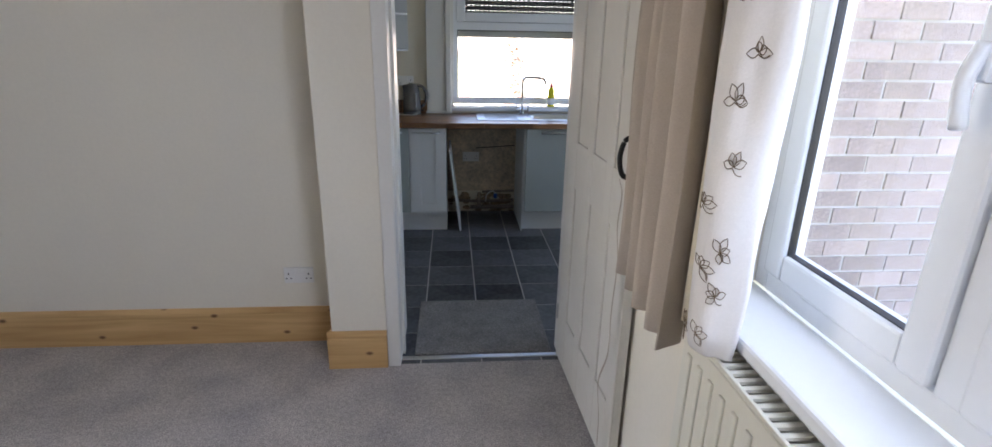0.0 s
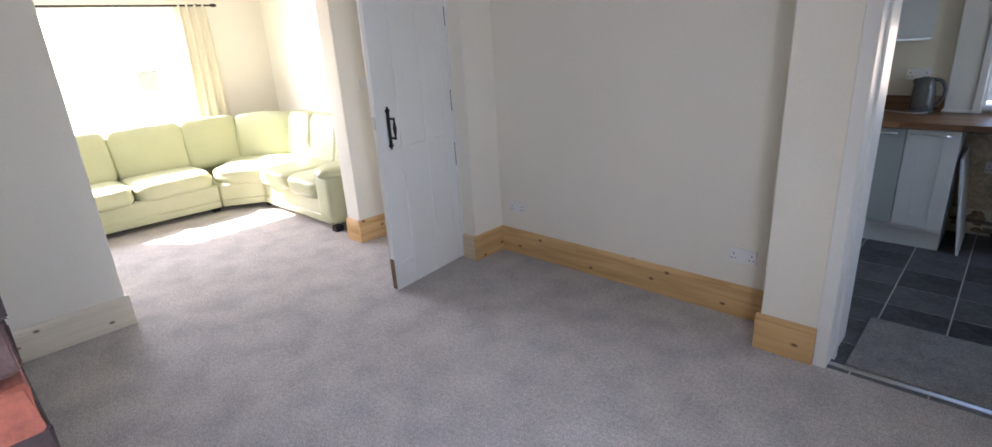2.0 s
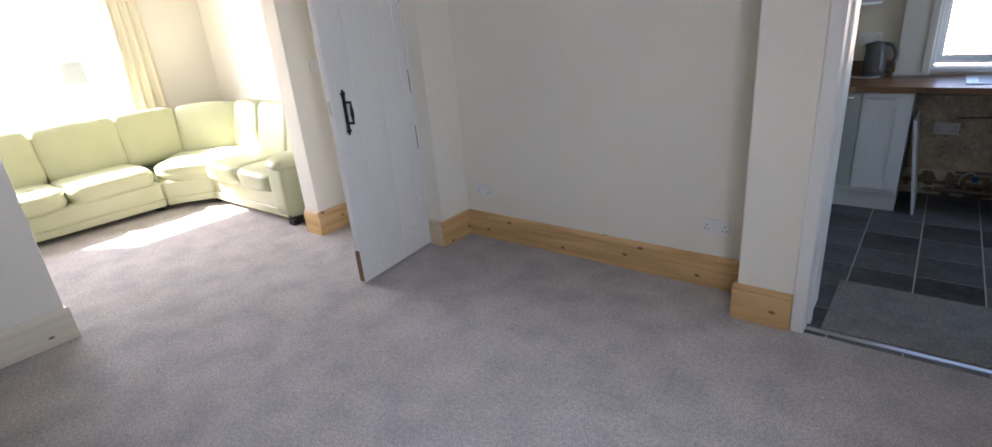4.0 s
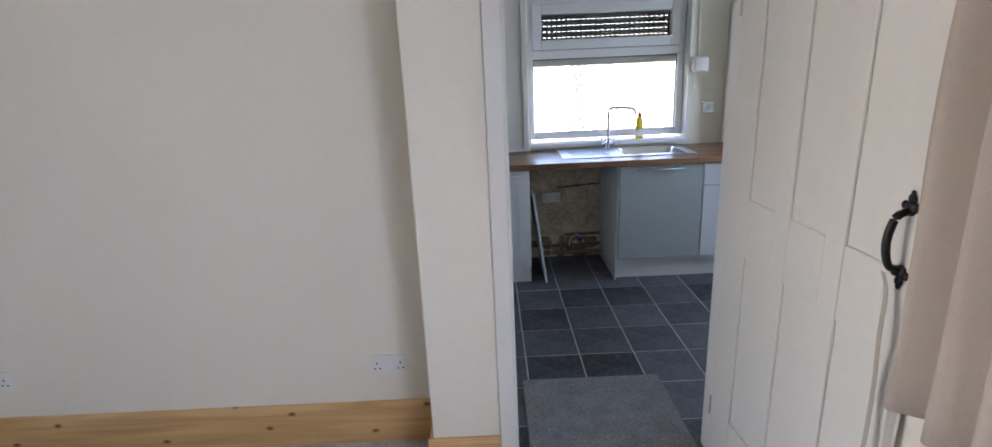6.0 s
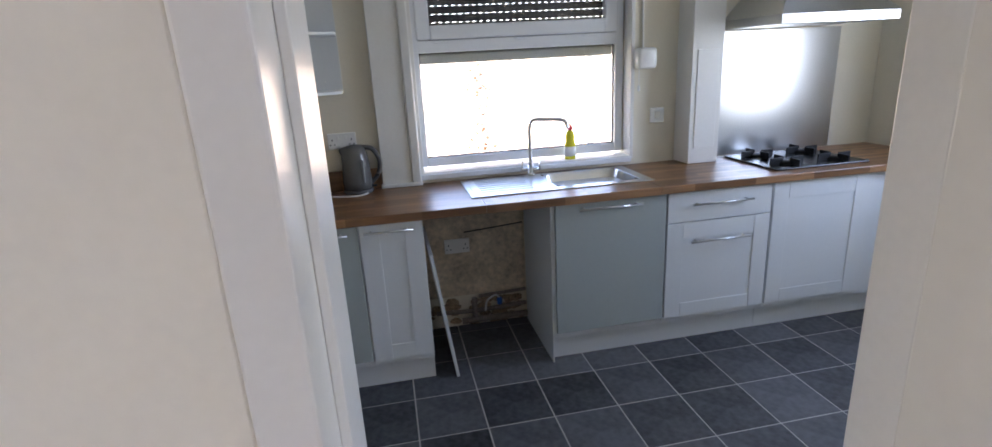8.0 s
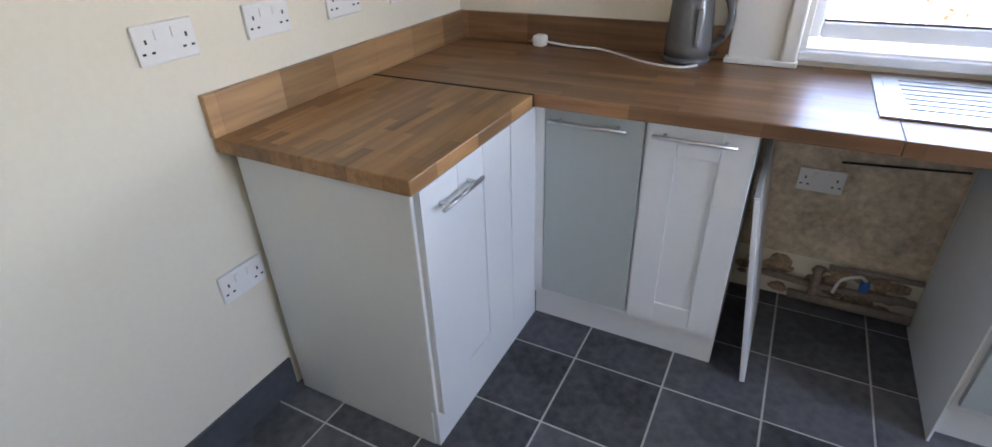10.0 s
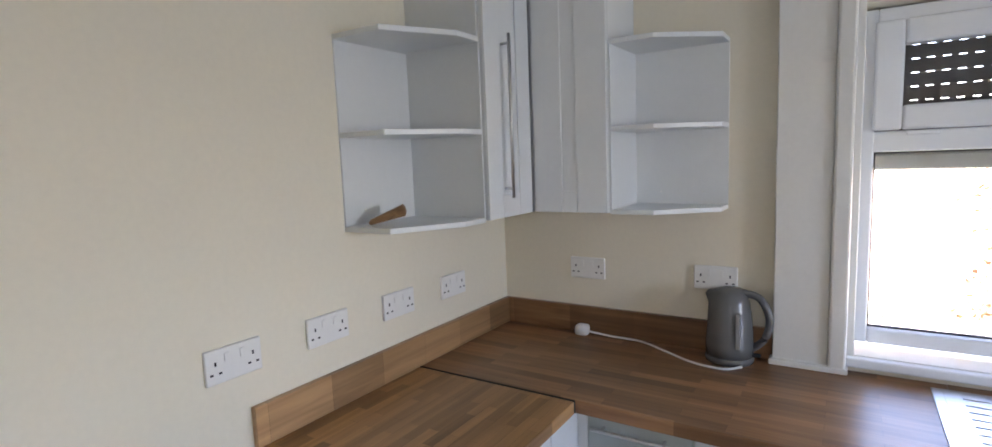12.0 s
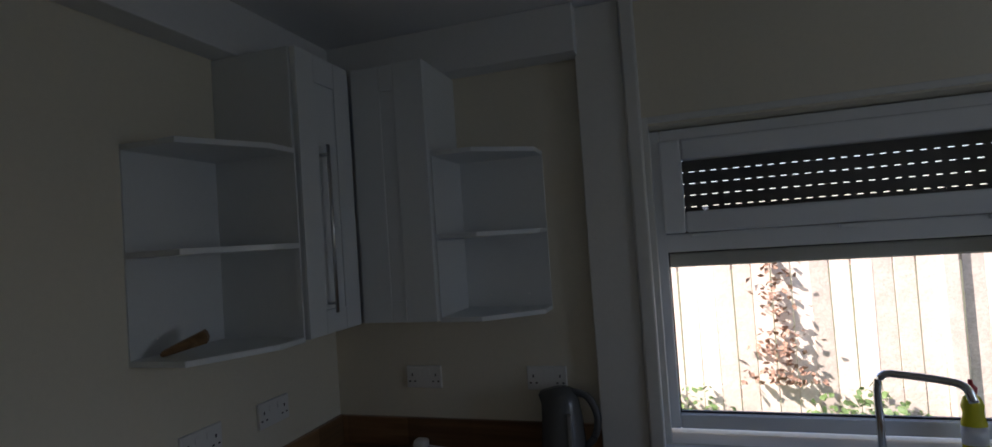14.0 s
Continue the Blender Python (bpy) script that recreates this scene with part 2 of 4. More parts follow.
def tube(points, r, bm=None, seg=8, closed=False):
    """A round bar along a line of points."""
    bm = bm or bmesh.new()
    pts = [Vector(p) for p in points]
    rings = []
    for i, p in enumerate(pts):
        a, c = pts[i - 1] if (i or closed) else p, pts[(i + 1) % len(pts)] if (i < len(pts) - 1 or closed) else p
        d = (c - a).normalized()
        up = Vector((0, 0, 1)) if abs(d.z) < 0.9 else Vector((1, 0, 0))
        u = d.cross(up).normalized()
        w = d.cross(u)
        rings.append([bm.verts.new(p + r * (math.cos(t) * u + math.sin(t) * w)) for t in (2 * math.pi * k / seg for k in range(seg))])
    n = len(rings)
    for i in range(n if closed else n - 1):
        a, c = rings[i], rings[(i + 1) % n]
        for k in range(seg):
            bm.faces.new((a[k], a[(k + 1) % seg], c[(k + 1) % seg], c[k]))
    if not closed:
        bm.faces.new(rings[0]), bm.faces.new(rings[-1])
    bmesh.ops.recalc_face_normals(bm, faces=bm.faces[:])
    return bm


def arc(points, n=8):
    """A smooth line through control points."""
    p = [Vector(q) for q in points]
    p = [2 * p[0] - p[1], *p, 2 * p[-1] - p[-2]]
    out = []
    for i in range(1, len(p) - 2):
        for k in range(n):
            t = k / n
            a, b, c, d = p[i - 1 : i + 3]
            out.append(0.5 * (2 * b + (c - a) * t + (2 * a - 5 * b + 4 * c - d) * t * t + (3 * b - a - 3 * c + d) * t**3))
    return [*out, p[-2]]


def lathe(profile, at=(0, 0, 0), seg=28, bm=None, flat=1.0):
    """A turned body from (radius, height) pairs."""
    bm = bm or bmesh.new()
    rings = [[bm.verts.new((at[0] + r * math.cos(2 * math.pi * k / seg), at[1] + flat * r * math.sin(2 * math.pi * k / seg), at[2] + z)) for k in range(seg)] for r, z in profile]
    for a, c in zip(rings, rings[1:]):
        for k in range(seg):
            bm.faces.new((a[k], a[(k + 1) % seg], c[(k + 1) % seg], c[k]))
    bm.faces.new(rings[0]), bm.faces.new(rings[-1])
    bmesh.ops.recalc_face_normals(bm, faces=bm.faces[:])
    return bm


def pillow(cx, cy, cz, sx, sy, sz, e=4.0, m=None, bm=None, wrinkle=0.0, seed=0):
    """A soft padded block: a cube swollen to a super-ellipsoid."""
    bm = bm or bmesh.new()
    r = bmesh.ops.create_cube(bm, size=2)
    bmesh.ops.subdivide_edges(bm, edges=list({ed for v in r["verts"] for ed in v.link_edges}), cuts=9, use_grid_fill=True)
    t = Matrix.Translation((cx, cy, cz)) @ (m or Matrix())
    for v in bm.verts:
        if v.tag:
            continue
        v.tag = True
        p = v.co
        k = (abs(p.x) ** e + abs(p.y) ** e + abs(p.z) ** e) ** (-1 / e)
        q = p * k
        if wrinkle:
            q = q * (1 + wrinkle * noise.noise(Vector((q.x * 2.2 + seed, q.y * 2.2, q.z * 2.2))))
        v.co = t @ Vector((q.x * sx / 2, q.y * sy / 2, q.z * sz / 2))
    return bm


def prism(outline, z0, z1, b=0.0):
    """An upright block on a plan outline."""
    bm = bmesh.new()
    lo = [bm.verts.new((x, y, z0)) for x, y in outline]
    hi = [bm.verts.new((x, y, z1)) for x, y in outline]
    bm.faces.new(lo), bm.faces.new(hi)
    for i in range(len(lo)):
        j = (i + 1) % len(lo)
        bm.faces.new((lo[i], lo[j], hi[j], hi[i]))
    bmesh.ops.recalc_face_normals(bm, faces=bm.faces[:])
    if b:
        bmesh.ops.bevel(bm, geom=bm.edges[:], offset=b, segments=1, affect="EDGES")
    return bm


def mesh(name, bm, material, smooth=False):
    me = bpy.data.meshes.new(name)
    bm.to_mesh(me)
    bm.free()
    me.materials.append(material)
    if smooth:
        for p in me.polygons:
            p.use_smooth = True
    return me


def part(name, bm, material, parent, label="", smooth=False):
    ob = new(name, mesh(name, bm, material, smooth))
    ob.parent = parent
    m = parent.matrix_basis.copy()
    if parent.parent:
        m = parent.parent.matrix_basis @ parent.matrix_parent_inverse @ m
    ob.matrix_parent_inverse = m.inverted()
    return tagged(ob, label)


def thing(name, at, label, category, group="", kind=""):
    ob = new(name)
    ob.empty_display_size = 0.1
    ob.matrix_basis = Matrix.Translation(at)
    return tagged(ob, label, category, group, kind)


def setting(name, bm, material, label=""):
    return tagged(new(name, mesh(name, bm, material)), label, "", "", "structure")


# ---- structure ----
H, HK = 2.5, 2.495          # ceilings of lounge and kitchen
KW, KN, KE, KS = -0.70, 4.465, 3.5, 2.3   # kitchen walls
setting("floor_lounge", bx(-6.5, 1.4, -2.2, 1.985, -0.1, 0), CARPET, "grey-beige cut-pile carpet")
bm = bx(-3.4, -0.005, 1.985, 2.25, -0.1, 0)
bx(-6.5, -3.39, 1.985, 2.6, -0.1, 0, 0, bm)
setting("floor_alcove", bm, CARPET, "grey-beige cut-pile carpet")
floor_k = setting("floor_kitchen", bx(KW - 0.1, KE + 0.1, 1.99, KN + 0.1, -0.1, -0.0015), GROUT, "dark slate-look tiles with pale grout")
setting("ceiling_lounge", bx(-6.6, 1.45, -2.3, 2.7, H, H + 0.1), CEIL)
setting("ceiling_kitchen", bx(KW - 0.2, KE + 0.2, 2.0, KN + 0.25, HK, HK + 0.02), CEIL)
# kitchen side of the lounge
setting("wall_alcove", bx(-2.08, -0.005, 2.2, 2.3, 0, H), CREAM)
setting("wall_pier", bx(0.0, 0.264, 1.93, 2.3, 0, H, 0.006), CREAM)
bm = bx(-0.005, 1.2, 1.935, 2.3, 2.06, H)
setting("wall_over_kitchen_door", bm, CREAM)
bm = bx(1.185, 1.4, 1.935, 2.075, 0, H)
setting("wall_beside_kitchen_door", bm, CREAM)
bm = bx(0.264, 0.325, 1.918, 2.31, 0, 2.06, 0.004)
bx(0.325, 1.185, 1.918, 2.31, 2.03, 2.06, 0.003, bm)
bx(1.118, 1.185, 1.994, 2.08, 0, 2.06, 0.003, bm)
bx(0.325, 0.338, 2.03, 2.075, 0, 2.03, 0.002, bm)
setting("door_frame_kitchen", bm, GLOSS)
setting("threshold", bx(0.325, 1.16, 1.97, 2.0, -0.002, 0.006, 0.003), STEEL, "bright metal threshold strip")
# return, cupboard doorway and the nibs of the wide opening
setting("wall_return", bx(-2.2, -2.07, 1.9, 2.3, 0, H, 0.004), CREAM)
bm = bx(-3.18, -2.2, 1.9, 2.0, 2.04, H)
bx(-3.18, -3.0, 1.9, 2.0, 0, 2.04, 0, bm)
setting("wall_hall", bm, CREAM)
bm = bx(-2.238, -2.2, 1.885, 2.01, 0, 2.04, 0.003)
bx(-3.0, -2.965, 1.895, 2.01, 0, 2.04, 0.003, bm)
bx(-3.0, -2.2, 1.895, 2.01, 2.01, 2.045, 0.003, bm)
setting("door_frame_hall", bm, GLOSS)
setting("wall_hall_back", bx(-3.3, -2.0, 2.7, 2.8, 0, H), CREAM)
setting("floor_hall", bx(-3.18, -2.08, 2.25, 2.75, -0.1, 0), CARPET)
setting("wall_nib_north", bx(-3.37, -3.18, 1.59, 2.6, 0, H, 0.006), CREAM)
setting("wall_nib_south", bx(-3.37, -3.18, -2.2, -0.18, 0, H, 0.006), CREAM)
setting("lintel", bx(-3.37, -3.18, -0.18, 1.59, 2.35, H), CREAM)
setting("wall_south", bx(-6.6, 1.4, -2.3, -2.2, 0, H), CREAM)
# front room
setting("wall_front_north", bx(-6.5, -3.37, 2.55, 2.65, 0, H), CREAM)
setting("pipe_boxing", bx(-5.35, -4.85, 2.47, 2.55, 0, H, 0.01), CREAM)
bm = bx(-6.5, -6.35, -2.2, -0.75, 0, H)
bx(-6.5, -6.35, 1.6, 2.65, 0, H, 0, bm)
bx(-6.5, -6.35, -0.75, 1.6, 0, 0.85, 0, bm)
bx(-6.5, -6.35, -0.75, 1.6, 2.15, H, 0, bm)
setting("wall_front_west", bm, CREAM)
# east wall of the lounge with its window opening
WY0, WY1, WZ0, WZ1 = -1.25, 0.72, 0.97, 2.1
bm = bx(1.2, 1.4, -2.2, WY0, 0, H)
bx(1.2, 1.4, WY1, 1.935, 0, H, 0, bm)
bx(1.2, 1.4, WY0, WY1, 0, WZ0, 0, bm)
bx(1.2, 1.4, WY0, WY1, WZ1, H, 0, bm)
setting("wall_east", bm, CREAM)
# kitchen
setting("wall_kitchen_west", bx(KW - 0.1, KW, KS, KN + 0.2, 0, HK), YELLOW)
KX0, KX1, KZ0, KZ1 = 0.585, 1.83, 0.96, 2.05
bm = bx(KW, KX0, KN, KN + 0.2, 0, HK)
bx(KX1, KE + 0.1, KN, KN + 0.2, 0, HK, 0, bm)
bx(KX0, KX1, KN, KN + 0.2, 0.86, KZ0, 0, bm)
bx(KX0, KX1, KN, KN + 0.2, KZ1, HK, 0, bm)
bx(KX0, KX1, KN, KN + 0.2, 0, 0.86, 0, bm)
setting("wall_kitchen_north", bm, YELLOW)
setting("stained_wall", bx(0.545, 1.16, KN - 0.006, KN - 0.001, 0.2, 0.86), STAINED, "bare stained plaster in the appliance gap")
bm = bx(KW - 0.1, -0.005, 2.3, 2.36, 0, HK)
setting("wall_kitchen_south_west", bm, YELLOW)
setting("wall_kitchen_south", bx(1.4, KE + 0.1, 2.06, 2.3, 0, H), YELLOW)
# Unseen east wall; its opening is invented to hold the kitchen fill lamp.
bm = bx(KE, KE + 0.1, 2.3, 2.85, 0, HK)
bx(KE, KE + 0.1, 3.55, KN, 0, HK, 0, bm)
bx(KE, KE + 0.1, 2.85, 3.55, 0, 1.15, 0, bm)
bx(KE, KE + 0.1, 2.85, 3.55, 2.0, HK, 0, bm)
setting("wall_kitchen_east", bm, YELLOW)
bm = bx(KW, KW + 0.1, 2.36, KN, 2.325, HK, 0.004)
bx(KW + 0.1, 0.385, KN - 0.1, KN, 2.325, HK, 0.004, bm)
setting("boxed_beam", bm, CEIL, "white boxed beam under the ceiling")
bm = bx(0.375, 0.535, 4.42, KN, 0.915, HK, 0.004)
bx(0.535, 0.585, 4.405, KN, 0.915, HK, 0.008, bm)
bx(0.365, 0.59, 4.40, KN, 0.911, 0.93, 0.004, bm)
setting("window_boxing", bm, GLOSS, "white painted boxing beside the window")
bm = bx(2.12, 2.31, 4.3, KN, 0.912, HK, 0.004)
bx(2.15, 2.28, 4.294, 4.30, 1.0, 1.55, 0.003, bm)
setting("chimney_pier", bm, GLOSS, "white painted pier beside the hob")


def skirting(name, p, q, out, material, h=0.197):
    """Moulded board from p to q on the floor; out: the way it faces."""
    d, o = Vector((*q, 0)) - Vector((*p, 0)), Vector((*out, 0))
    prof = [(0, 0), (0.02, 0), (0.02, h * 0.8), (0.017, h * 0.84), (0.019, h * 0.88), (0.014, h * 0.94), (0.008, h), (0, h)]
    bm = bmesh.new()
    ends = [[bm.verts.new(Vector((*e, 0)) + o * a + Vector((0, 0, z))) for a, z in prof] for e in (p, q)]
    for i in range(len(prof)):
        j = (i + 1) % len(prof)
        bm.faces.new((ends[0][i], ends[0][j], ends[1][j], ends[1][i]))
    bm.faces.new(ends[0]), bm.faces.new(ends[1])
    bmesh.ops.recalc_face_normals(bm, faces=bm.faces[:])
    return setting(name, bm, material, "moulded pine skirting board")


skirting("baseboard_alcove", (-2.07, 2.2), (-0.005, 2.2), (0, -1), PINE["x"])
skirting("baseboard_pier", (-0.02, 1.93), (0.263, 1.93), (0, -1), PINE["x"])
skirting("baseboard_pier_side", (0.0, 1.93), (0.0, 2.18), (-1, 0), PINE["y"])
skirting("baseboard_return", (-2.07, 1.88), (-2.07, 2.18), (1, 0), PINE["y"])
skirting("baseboard_return_end", (-2.199, 1.9), (-2.07, 1.9), (0, -1), PALEPINE_X)
skirting("baseboard_nib_north", (-3.18, 1.57), (-3.18, 1.895), (1, 0), PINE["y"])
skirting("baseboard_nib_north_end", (-3.37, 1.59), (-3.18, 1.59), (0, -1), PINE["x"])
skirting("baseboard_nib_south", (-3.18, -2.18), (-3.18, -0.16), (1, 0), PALEPINE)
skirting("baseboard_nib_south_end", (-3.37, -0.18), (-3.18, -0.18), (0, 1), PALEPINE)
setting("baseboard_kitchen", bx(KW, KW + 0.01, KS + 0.06, 3.235, 0, 0.125, 0.001), TILESK, "dark grey tile skirting")

# ---- windows ----


def sash(bm, horiz, fixed, a0, a1, z0, z1, w, d0, d1, b=0.006):
    """Four bars of a sash; horiz 'x' or 'y'; d0..d1 its depth."""
    def bar(p, q, r, s):
        if horiz == "x":
            bx(p, q, d0, d1, r, s, b, bm)
        else:
            bx(d0, d1, p, q, r, s, b, bm)
    bar(a0, a0 + w, z0, z1), bar(a1 - w, a1, z0, z1)
    bar(a0 + w, a1 - w, z0, z0 + w), bar(a0 + w, a1 - w, z1 - w, z1)
    return bm


win = thing("window_1", (1.3, 0, WZ0), "white uPVC casement window with black seals", "", kind="structure")
bm = sash(bmesh.new(), "y", 0, WY0, WY1, 1.0, WZ1, 0.045, 1.31, 1.38)
bx(1.31, 1.38, 0.165, 0.215, 1.04, WZ1 - 0.04, 0.005, bm)
bx(1.31, 1.38, -0.62, -0.57, 1.04, WZ1 - 0.04, 0.005, bm)
part("window_frame", bm, UPVC, win)
for a, c in ((0.215, 0.675), (-0.57, 0.165), (-1.2, -0.62)):
    s = part("sash", sash(bmesh.new(), "y", 0, a + 0.003, c - 0.003, 1.048, WZ1 - 0.048, 0.062, 1.296, 1.35, 0.008), UPVC, win)
    part("seal", sash(bmesh.new(), "y", 0, a + 0.06, c - 0.06, 1.105, WZ1 - 0.105, 0.007, 1.306, 1.326, 0), RUBBER, s, "black rubber seal")
    g = part("pane", bx(1.318, 1.322, a + 0.062, c - 0.062, 1.108, WZ1 - 0.108), GLASS, win)
    g.visible_shadow = False
h = part("handle", tube(arc([(1.262, 0.25, 1.44), (1.252, 0.25, 1.5), (1.268, 0.25, 1.55)]), 0.011), UPVC, win, "white window handle", True)
part("handle_base", bx(1.268, 1.297, 0.236, 0.264, 1.5, 1.6, 0.006), UPVC, win)
setting("sill_lounge", bx(1.14, 1.31, WY0 - 0.05, WY1, 0.965, 1.0, 0.008), UPVC, "white window board")

win = thing("window_2", (1.2, 4.56, KZ0), "white uPVC kitchen window with top vent", "", kind="structure")
bm = sash(bmesh.new(), "x", 0, KX0 + 0.004, KX1 - 0.004, 0.98, 2.045, 0.05, 4.555, 4.62)
bx(KX0 + 0.05, KX1 - 0.05, 4.555, 4.62, 1.605, 1.67, 0.005, bm)
part("window_frame", bm, UPVC, win)
vent = part("vent_sash", sash(bmesh.new(), "x", 0, 0.632, 1.785, 1.672, 2.005, 0.075, 4.54, 4.6, 0.008), UPVC, win)
for x in (0.76, 1.22, 1.62):
    part("catch", bx(x - 0.04, x + 0.04, 4.535, 4.552, 1.655, 1.668, 0.003), UPVC, vent)
for z0, z1, a, c in ((1.745, 1.932, 0.706, 1.712), (1.03, 1.606, 0.638, 1.777)):
    g = part("pane", bx(a, c, 4.585, 4.589, z0, z1), GLASS, win)
    g.visible_shadow = False
part("seal", sash(bmesh.new(), "x", 0, 0.638, 1.777, 1.03, 1.606, 0.006, 4.58, 4.594, 0), RUBBER, win)
setting("window_trim", sash(bmesh.new(), "x", 0, KX0 - 0.002, KX1 + 0.02, 0.945, 2.08, 0.022, 4.452, 4.553, 0.003), GLOSS, "white window reveal lining")
setting("sill_kitchen", bx(KX0 - 0.002, KX1 + 0.002, 4.43, 4.56, 0.93, 0.962, 0.006), UPVC, "white kitchen window board")

# roller shutter outside the kitchen window, half lowered
shutter = thing("roller_shutter", (1.2, 4.67, 1.53), "grey roller shutter with light slots, half lowered", "shutter")
bm = bmesh.new()
x, p = 0.56, 0.0385
bx(0.56, 1.86, 4.665, 4.672, 0.0, 0.018, 0, bm)
bx(0.56, 1.86, 4.665, 4.672, 0.0208, 0.0437, 0, bm)
while x < 1.86:
    bx(x, x + 0.019, 4.665, 4.672, 0.018, 0.0208, 0, bm)
    x += p
slat_mesh = mesh("slat", bm, SHUT)
for k in range(9):
    s = new("slat", slat_mesh)
    s.parent = shutter
    s.matrix_parent_inverse = shutter.matrix_basis.inverted()
    s.location = (0, 0, 1.66 + k * 0.0435)
part("bottom_bar", bx(0.56, 1.86, 4.65, 4.68, 1.545, 1.60, 0.008), SHUTL, shutter, "pale bottom bar")
part("closed_slat", bx(0.56, 1.86, 4.66, 4.675, 1.60, 1.66, 0.006), SHUTL, shutter)
for x in (0.55, 1.85):
    part("guide_rail", bx(x, x + 0.03, 4.645, 4.69, 1.0, 2.1, 0.003), UPVC, shutter)

win = thing("window_3", (-6.4, 0.4, 0.85), "bright front window with white frame", "", kind="structure")
part("window_frame", sash(bmesh.new(), "y", 0, -0.75, 1.6, 0.85, 2.15, 0.06, -6.45, -6.39), UPVC, win)
setting("sill_front", bx(-6.4, -6.28, -0.8, 1.65, 0.82, 0.85, 0.006), UPVC)
notice = thing("window_card", (-6.37, 1.1, 1.3), "small grey card fixed in the bright front window", "card")
part("card", bx(-6.372, -6.368, 1.02, 1.22, 1.27, 1.49), SIGN, notice)

# ---- doors ----


def panel_leaf(door, along, face0, face1, a0, a1, z0, z1, cols, rows, material):
    """A ledged leaf: a core with raised stiles and rails round recessed panels, along 'x' or 'y'."""
    def put(bm, p, q, r, s, d0, d1, b=0.004):
        bx(p, q, d0, d1, r, s, b, bm) if along == "x" else bx(d0, d1, p, q, r, s, b, bm)
    core = bmesh.new()
    t = 0.009
    put(core, a0 + 0.002, a1 - 0.002, z0 + 0.002, z1 - 0.002, face0 + t, face1 - t, 0)
    leaf = part("core", core, material, door)
    for d0, d1 in ((face0, face0 + t + 0.001), (face1 - t - 0.001, face1)):
        xs = [a0] + [v for c in cols for v in c] + [a1]
        for i in range(0, len(xs), 2):
            bm = bmesh.new()
            put(bm, xs[i], xs[i + 1], z0, z1, d0, d1)
            part("stile", bm, material, door)
        for c0, c1 in cols:
            zs = [z0] + [v for r in rows for v in r] + [z1]
            for i in range(0, len(zs), 2):
                bm = bmesh.new()
                put(bm, c0, c1, zs[i], zs[i + 1], d0 + 0.0005, d1 - 0.0005)
                part("rail", bm, material, door)
    return leaf


def iron_pull(door, base, out, label="black iron pull handle"):
    """A wrought D handle with leaf-shaped ends."""
    b, o = Vector(base), Vector(out)
    side = o.cross(Vector((0, 0, 1)))
    up = Vector((0, 0, 1))
    bm = tube(arc([b + up * 0.066 + o * 0.006, b + up * 0.052 + o * 0.034, b + o * 0.046, b - up * 0.052 + o * 0.034, b - up * 0.066 + o * 0.006]), 0.0085)
    for s in (1, -1):
        for dz, ds, r in ((0.07, 0, 0.016), (0.092, 0, 0.011), (0.104, 0, 0.006), (0.075, 0.016, 0.010), (0.075, -0.016, 0.010)):
            c = b + up * (s * dz) + side * ds + o * 0.004
            bmesh.ops.create_uvsphere(bm, u_segments=10, v_segments=6, radius=r, matrix=Matrix.Translation(c) @ Matrix.Diagonal((0.45 if abs(o.x) else 1, 0.45 if abs(o.y) else 1, 1, 1)))
    return part("handle", bm, IRON, door, label, True)


def bar_pull(door, x, y, z):
    """A wrought pull on a long back plate with pointed ends: square arms and a turned grip."""
    bm = bx(x, x + 0.005, y - 0.013, y + 0.013, z - 0.105, z + 0.105, 0.0015)
    for s in (1, -1):
        for dz, ds, r in ((0.108, 0, 0.018), (0.128, 0, 0.010), (0.112, 0.013, 0.009), (0.112, -0.013, 0.009)):
            bmesh.ops.create_uvsphere(bm, u_segments=10, v_segments=6, radius=r, matrix=Matrix.Translation((x + 0.003, y + ds, z + s * dz)) @ Matrix.Diagonal((0.35, 1, 1, 1)))
    h = part("handle", bm, IRON, door, "black iron pull handle on a long plate")
    for s in (1, -1):
        part("arm", bx(x + 0.004, x + 0.058, y - 0.007, y + 0.007, z + s * 0.062 - 0.007, z + s * 0.062 + 0.007, 0.003), IRON, h)
    part("grip", lathe([(0.006, -0.062), (0.007, -0.045), (0.013, 0.0), (0.007, 0.045), (0.006, 0.062)], (x + 0.053, y, z), 12), IRON, h, smooth=True)


door = thing("door_1", (1.11, 1.99, 0), "cream painted panelled door standing open, black handle", "", kind="structure")
panel_leaf(door, "y", 1.11, 1.148, 1.165, 1.99, 0.008, 2.02, [(1.235, 1.375), (1.45, 1.612), (1.69, 1.845)], [(0.27, 0.925), (1.13, 1.88)], DOORP)
iron_pull(door, (1.11, 1.192, 1.2), (-1, 0, 0))
for z in (0.25, 1.75):
    part("hinge", tube([(1.108, 1.992, z - 0.04), (1.108, 1.992, z + 0.04)], 0.005), STEEL, door)
door.rotation_euler.z = radians(2.6)

door = thing("door_2", (-2.15, 1.89, 0), "white painted panelled door standing open, black handle", "", kind="structure")
panel_leaf(door, "y", -2.175, -2.137, 1.163, 1.888, 0.008, 1.99, [(1.24, 1.36), (1.44, 1.6), (1.68, 1.81)], [(0.2, 0.8), (0.98, 1.86)], GLOSS)
bar_pull(door, -2.137, 1.262, 1.115)
chipped = mat("bare_chipped_wood", (0.2, 0.11, 0.05), 0.8, vary=0.6)
part("chip", bx(-2.1755, -2.1365, 1.1622, 1.1632, 0.02, 0.24), chipped, door, "bare chipped wood on the edge")
part("latch", bx(-2.168, -2.145, 1.158, 1.164, 1.12, 1.2, 0.002), STEEL, door, "brass latch on the edge")
